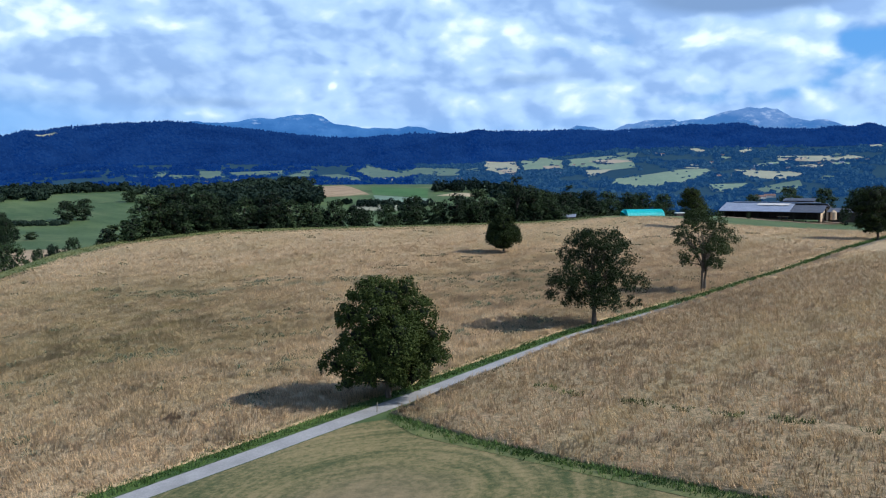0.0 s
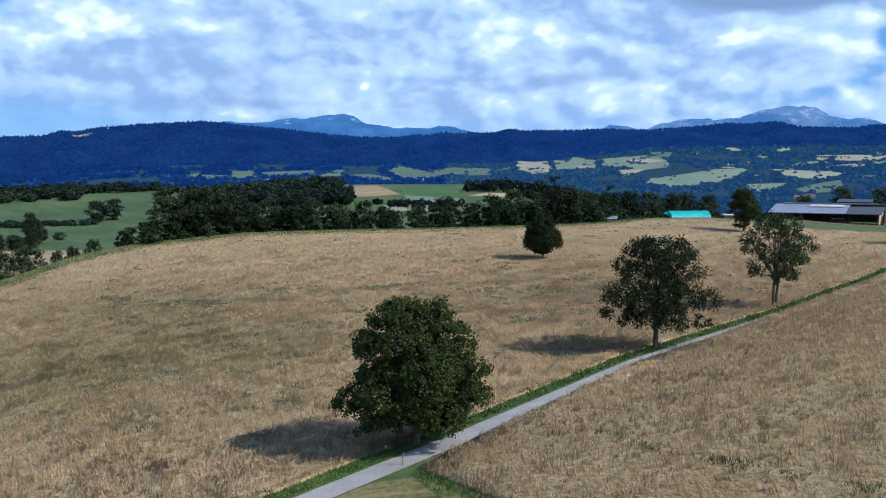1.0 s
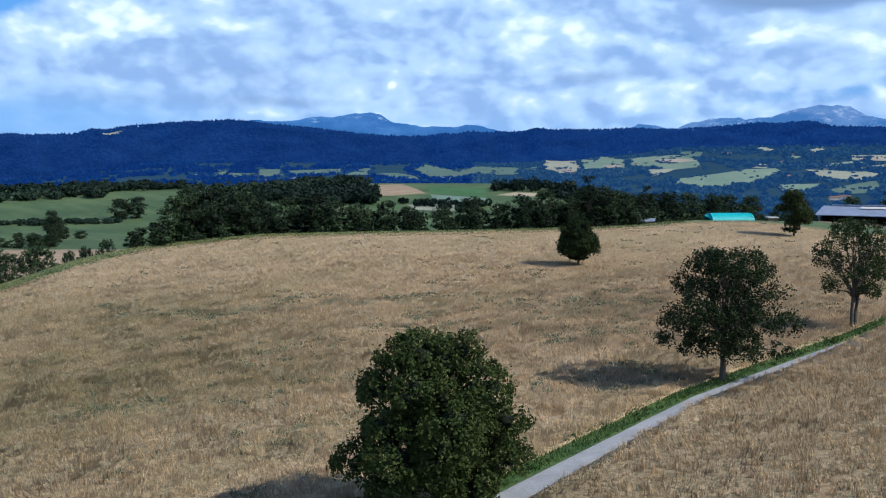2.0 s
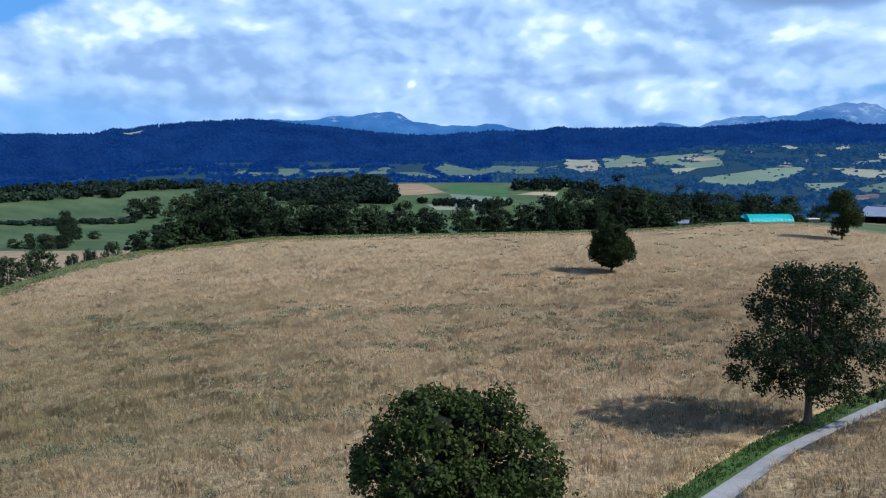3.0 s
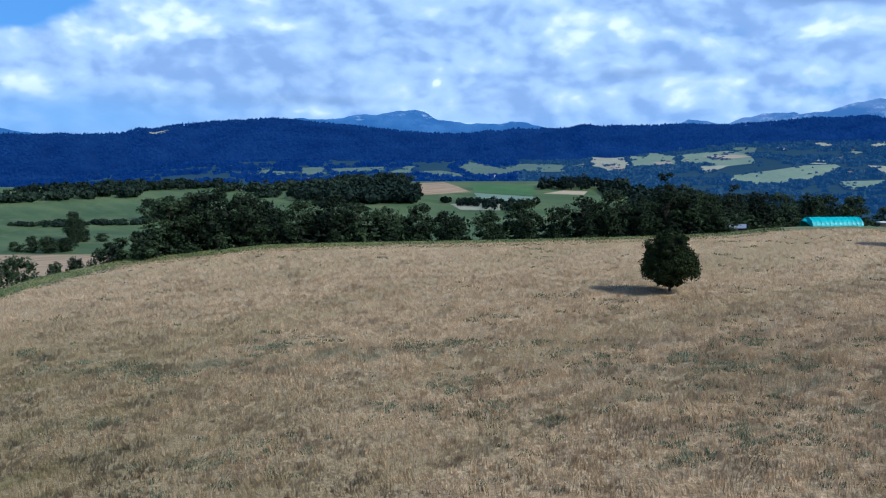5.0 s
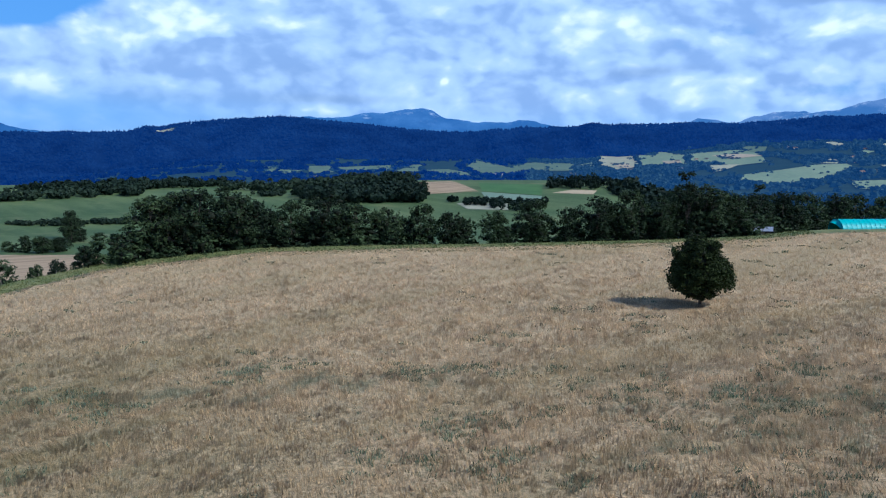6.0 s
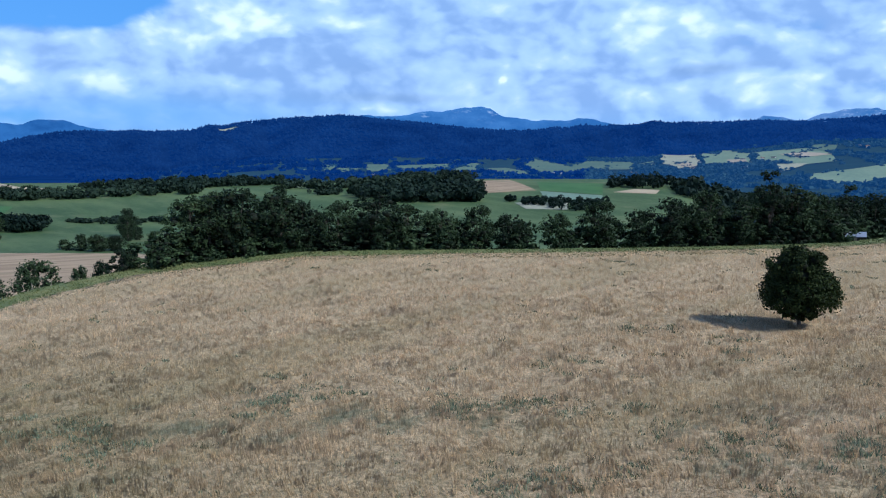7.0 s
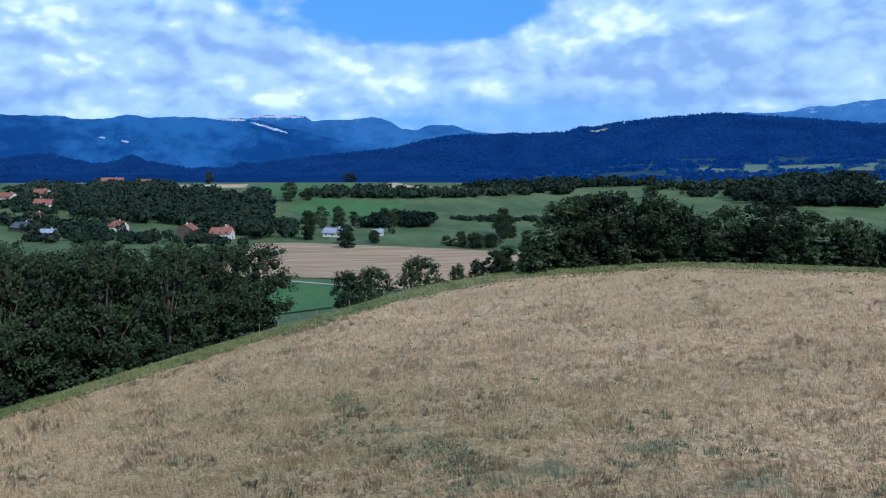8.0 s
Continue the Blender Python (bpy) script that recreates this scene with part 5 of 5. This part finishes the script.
def house(x, y, turn, length, width, tall, label, roof=None, wall=None, name="house", category="house"):
    """A house with gabled walls, overhanging roof slopes, chimney, door and windows."""
    roof, wall = roof or TILE, wall or WHITE
    root = tagged(new(name), label, category)
    l, w, rise = length / 2, width / 2, width * 0.36
    part("wall", gable_walls(bmesh.new(), l, w, tall, rise), wall, root)
    over, drop = 0.6, 0.6 * rise / w
    for s in (-1, 1):
        bm = sloped(bmesh.new(), (-l - over, s * (w + over), tall - drop + 0.22), (l + over, s * (w + over), tall - drop + 0.22), (l + over, 0, tall + rise + 0.22), (-l - over, 0, tall + rise + 0.22), 0.18)
        bmesh.ops.recalc_face_normals(bm, faces=bm.faces[:])
        part("roof_slope", bm, roof, root)
    part("chimney", boxed(l * 0.4, l * 0.4 + 0.7, 0.3, 1.0, tall + rise * 0.5, tall + rise + 1.0, 0.04), WHITE, root)
    for s in (-1, 1):
        for k in range(max(2, int(length / 4))):
            u = -l + (k + 0.5) * length / max(2, int(length / 4))
            for z in ((1.0,) if tall < 4 else (1.0, 3.7)):
                win = part("window", boxed(u - 0.55, u + 0.55, s * (w + 0.02) - 0.05, s * (w + 0.02) + 0.05, z, z + 1.3), DARK_WOOD, root)
                part("pane", boxed(u - 0.45, u + 0.45, s * (w + 0.06) - 0.02, s * (w + 0.06) + 0.02, z + 0.1, z + 1.2), GLASS_DARK, win)
    part("door", boxed(l - 0.04, l + 0.05, -0.5, 0.5, 0, 2.1), DARK_WOOD, root)
    root.matrix_basis = pose(x, y, ground_z(x, y), 0, 0, turn)
    return root


RED = "white village house under a red tiled roof"
for x, y, turn, l, w, h, label, roof, wall in (
        (-637, 438, 15, 11, 8, 3.2, "small white cottage with an orange roof", None, None), (-698, 477, 40, 15, 10, 5.5, RED, None, None), (-690, 500, 100, 12, 9, 5, RED, None, None),
        (-526, 434, 20, 16, 9, 4.5, "cream house with a dull red roof and chimneys", None, None), (-463, 446, -50, 17, 10, 5, "old barn with a dark gable and red roof", None, DARK_WOOD),
        (-445, 462, -50, 14, 8, 4.5, "low wing under a red tiled roof", None, None), (-431, 448, 30, 13, 9, 4.0, "white farmhouse with a red tiled roof", None, None),
        (-782, 519, 20, 15, 11, 5, RED, None, None), (-840, 589, 45, 13, 10, 4, "white house with a grey slate roof", SLATE, None), (-885, 655, 70, 24, 12, 5, "long house with a bright orange roof", None, None),
        (-771, 482, 15, 16, 11, 4.5, RED, None, None), (-858, 681, 20, 12, 8, 5, "tall house with a brown roof", None, None), (-574, 396, 10, 14, 9, 3, "low shed with a dark roof", SLATE, DARK_WOOD),
        (-528, 389, 25, 9, 7, 2.6, "small shed with a grey metal roof", TIN, DARK_WOOD), (-391, 506, 20, 13, 8, 2.8, "low white house with a grey roof", TIN, None), (-374, 529, 30, 7, 5, 2.4, "small white outbuilding beside parked trailers", TIN, None)):
    house(x, y, turn, l, w, h, label, roof, wall)
FAR_HOUSE = "white house far off on the valley slope"
for x, y, l in ((976, 2899, 22), (925, 2481, 14), (1021, 2590, 12), (962, 2557, 12), (1097, 2489, 13), (1215, 2536, 13), (1193, 2551, 12), (1148, 2540, 11), (230, 2734, 16), (245, 2769, 14), (368, 2630, 16), (352, 2588, 12), (452, 2881, 12), (482, 2863, 12), (397, 2905, 12), (554, 2854, 12), (793, 3012, 16), (776, 3042, 12), (822, 2391, 14), (788, 2377, 14), (50, 2624, 22), (40, 2644, 12), (-689, 2428, 12), (-626, 2503, 12), (-180, 2602, 22), (-163, 2603, 14), (1307, 2566, 12), (1288, 2598, 12), (874, 2706, 11), (1027, 2475, 11)):
    house(x, y, random.uniform(-40, 40), l, 8, 4.0, FAR_HOUSE, random.choice((SLATE, SLATE, TIN, TILE_FAR)))
for x, y, turn in ((745, 1950, 5), (772, 1961, -12)):
    house(x, y, turn, 24, 11, 4.5, "long farmhouse with a brown roof below the hill", TILE_FAR, None)


def build_barn():
    """The long open-fronted barn: x along its front, y to its back."""
    root = tagged(new("barn"), "long open-fronted farm barn with grey sheet roofs", "barn")
    part("back_wall", boxed(0, 43, 21.7, 22, -1, 5.5), DARK_WOOD, root)
    part("side_wall", boxed(0, 0.25, 4, 21.7, -1, 4.6), DARK_WOOD, root)
    part("end_wall", boxed(42.75, 43, 0.4, 12, -1, 3.6), PALE_WOOD, root, "pale timber boarding")
    part("end_wall", boxed(42.75, 43, 15, 21.7, -1, 4.4), DARK_WOOD, root)
    for k in range(9):
        part("post", boxed(0.3 + k * 5.2, 0.6 + k * 5.2, 0.5, 0.8, -1, 3.4), DARK_WOOD, root)
    bm = sloped(bmesh.new(), (-1.5, -1.2, 3.3), (30, -1.2, 3.3), (30, 13, 6.5), (-1.5, 13, 6.5), 0.2)
    part("roof_slope", bm, TIN, root)
    part("roof_slope", sloped(bmesh.new(), (30.1, -1.2, 3.2), (44, -1.2, 3.2), (44, 11, 5.8), (30.1, 11, 5.8), 0.2), SLATE, root, "darker bluish roof sheets")
    part("roof_slope", sloped(bmesh.new(), (-1.5, 13, 6.6), (44, 13, 6.6), (44, 23, 4.6), (-1.5, 23, 4.6), 0.2), TIN, root)
    part("ridge_cap", boxed(2, 41, 12.4, 13.6, 6.5, 7.0, 0.1), TIN, root)
    part("roof_light", sloped(bmesh.new(), (14, 8, 5.75), (28, 8, 5.75), (28, 11, 6.45), (14, 11, 6.45), 0.1), WHITE, root, "pale translucent roof sheets")
    part("upper_roof", sloped(bmesh.new(), (24, 14, 7.6), (38, 14, 7.6), (38, 20, 8.6), (24, 20, 8.6), 0.2), SLATE, root)
    part("upper_wall", boxed(24.4, 37.6, 14.4, 19.6, 4.4, 7.6), DARK_WOOD, root)
    for k in range(40):
        part("roof_rib", sloped(bmesh.new(), (-1.3 + k * 0.8, -1.2, 3.36), (-1.24 + k * 0.8, -1.2, 3.36), (-1.24 + k * 0.8, 13, 6.56), (-1.3 + k * 0.8, 13, 6.56), 0.06), TIN, root)
    m = pose(123.4, 366.2, ground_z(137, 360), 0, 0, -32.6) @ Matrix.Diagonal((0.93, 1, 1, 1))
    root.matrix_basis = m
    lean = tagged(new("lean_to_shed"), "dark low shed with a round silo beside the barn", "shed")
    part("wall", boxed(45, 58, 8, 16, -1, 3.2), DARK_WOOD, lean)
    part("roof", sloped(bmesh.new(), (44.4, 7, 3.2), (59, 7, 3.2), (59, 17, 4.6), (44.4, 17, 4.6), 0.2), SLATE, lean)
    bm = bmesh.new()
    bmesh.ops.create_cone(bm, cap_ends=True, segments=20, radius1=1.3, radius2=1.3, depth=3.2, matrix=Matrix.Translation((47.5, 6.0, 1.6)))
    bmesh.ops.create_cone(bm, cap_ends=True, segments=20, radius1=1.35, radius2=0.3, depth=0.9, matrix=Matrix.Translation((47.5, 6.0, 3.65)))
    part("silo", bm, PALE_WOOD, lean, "small tan feed silo")
    lean.matrix_basis = m
    cart = tagged(new("hay_trailer"), "flat farm trailer standing under the barn roof", "trailer")
    part("bed", boxed(24, 29, 2.5, 4.6, 0.9, 1.1, 0.03), PALE_WOOD, cart)
    for u in (25, 28):
        for v in (2.5, 4.6):
            bm = bmesh.new()
            bmesh.ops.create_cone(bm, cap_ends=True, segments=16, radius1=0.42, radius2=0.42, depth=0.25, matrix=Matrix.Translation((u, v, 0.42)) @ Matrix.Rotation(math.pi / 2, 4, "X"))
            part("wheel", bm, SLATE, cart)
    cart.matrix_basis = m
    yard = offset_line([(120, 357), (156, 336), (172, 352), (182, 370)], 0)
    parcel("farm_yard", yard + [(170, 372), (158, 352), (122, 366)], SOIL, 0.08, 4, "bare dusty yard before the barn", "yard")


build_barn()


def build_tunnel():
    """A greenhouse tunnel of stretched sheeting over hoops."""
    root = tagged(new("greenhouse_tunnel"), "turquoise sheeted greenhouse tunnel beyond the wheat", "greenhouse")
    l, w, h = 16.5, 4.2, 4.4
    arc = [(-w * math.cos(math.pi * k / 18), h * math.sin(math.pi * k / 18) ** 0.8) for k in range(19)]
    verts, faces = [], []
    stops = [l * k / 46 for k in range(47)]
    for i, u in enumerate(stops):
        sag = 1.0 - 0.012 * (i % 4 == 2)
        verts += [(u, a * sag, b * sag) for a, b in arc]
    for i in range(46):
        for k in range(18):
            faces.append((i * 19 + k, i * 19 + k + 1, (i + 1) * 19 + k + 1, (i + 1) * 19 + k))
    part("sheeting", mesh_of("sheeting", verts, faces, TURQUOISE, True), TURQUOISE, root)
    for u in (0.0, l):
        bulge = 1.4 if u else -1.4
        ev = [(u + bulge * 0.9 * (1 - (a / w) ** 2), a * 0.8, b * 0.75) for a, b in arc] + [(u, a, b) for a, b in arc] + [(u + bulge, 0, 0.3)]
        ef = [(k, k + 1, 20 + k, 19 + k) for k in range(18)] + [(k, k + 1, 38) for k in range(18)]
        part("end_sheet", mesh_of("end_sheet", ev, ef, TURQUOISE, True), TURQUOISE, root)
    for u in stops[::4]:
        v, f = [], []
        tube(v, f, [(u, a * 1.01, b * 1.01) for a, b in arc], [0.05] * 19, 5)
        part("hoop", mesh_of("hoop", v, f, TURQUOISE, True), TURQUOISE, root)
    root.matrix_basis = pose(75.6, 346, ground_z(84, 348) - 0.2, 0, 0, 12)


build_tunnel()
stack = tagged(new("covered_stack"), "low stack under pale sheeting beside the greenhouse", "stack")
part("sheet", boxed(0, 4.5, 0, 2.5, 1.0, 1.5, 0.2), WHITE, stack)
part("pile", boxed(0.2, 4.3, 0.2, 2.3, -0.4, 1.0, 0.05), DARK_WOOD, stack)
stack.matrix_basis = pose(98, 348, ground_z(100, 349), 0, 0, 10)

hut = tagged(new("garden_hut"), "small dark hut with a tilted pale metal roof", "hut")
part("wall", boxed(0, 4.5, 0, 3.2, -0.6, 2.0), DARK_WOOD, hut)
part("roof", sloped(bmesh.new(), (-0.5, -0.6, 2.0), (5, -0.6, 2.2), (5, 3.8, 3.3), (-0.5, 3.8, 3.1), 0.12), TIN, hut, "pale corrugated metal roof")
part("door", boxed(1.6, 2.6, -0.06, 0.02, 0, 1.8), PALE_WOOD, hut)
hut.matrix_basis = pose(46.5, 317, ground_z(48, 319) + 0.1, 0, 0, -14) @ Matrix.Diagonal((0.85, 0.85, 0.85, 1))


# ---- fence, post and path ----
def post(name, x, y, tall, label, lean=0.0, group=""):
    root = tagged(new(name), label, "post", group)
    v, f = [], []
    tube(v, f, [(0, 0, -0.3), (0, 0, tall - 0.05), (0, 0, tall)], [0.06, 0.055, 0.02], 7)
    part("stake", mesh_of("stake", v, f, POST_WOOD, True), POST_WOOD, root)
    root.matrix_basis = pose(x, y, ground_z(x, y), lean, lean * 0.6, random.uniform(0, 90))
    return root


post("marker_post", -6.6, 80.4, 1.1, "thin weathered marker post at the lane's edge", 3)
FENCE = [(-116.5, 205), (-112.5, 239), (-104, 257)]
for (ax, ay), (bx, by) in zip(FENCE, FENCE[1:]):
    n_posts = int(math.hypot(bx - ax, by - ay) / 3.5)
    for k in range(n_posts):
        post("fence_post", ax + (bx - ax) * k / n_posts + random.uniform(-0.3, 0.3), ay + (by - ay) * k / n_posts, random.uniform(1.1, 1.5), "weathered wooden fence post on the field margin", random.uniform(-5, 5), "fence posts")
parcel("farm_track", offset_line([(-330, 260), (-262, 334), (-200, 342), (-140, 400)], -1.2) + offset_line([(-330, 260), (-262, 334), (-200, 342), (-140, 400)], 1.2)[::-1], ASPHALT, 0.45, 20, "thin pale track between the valley fields", "track")
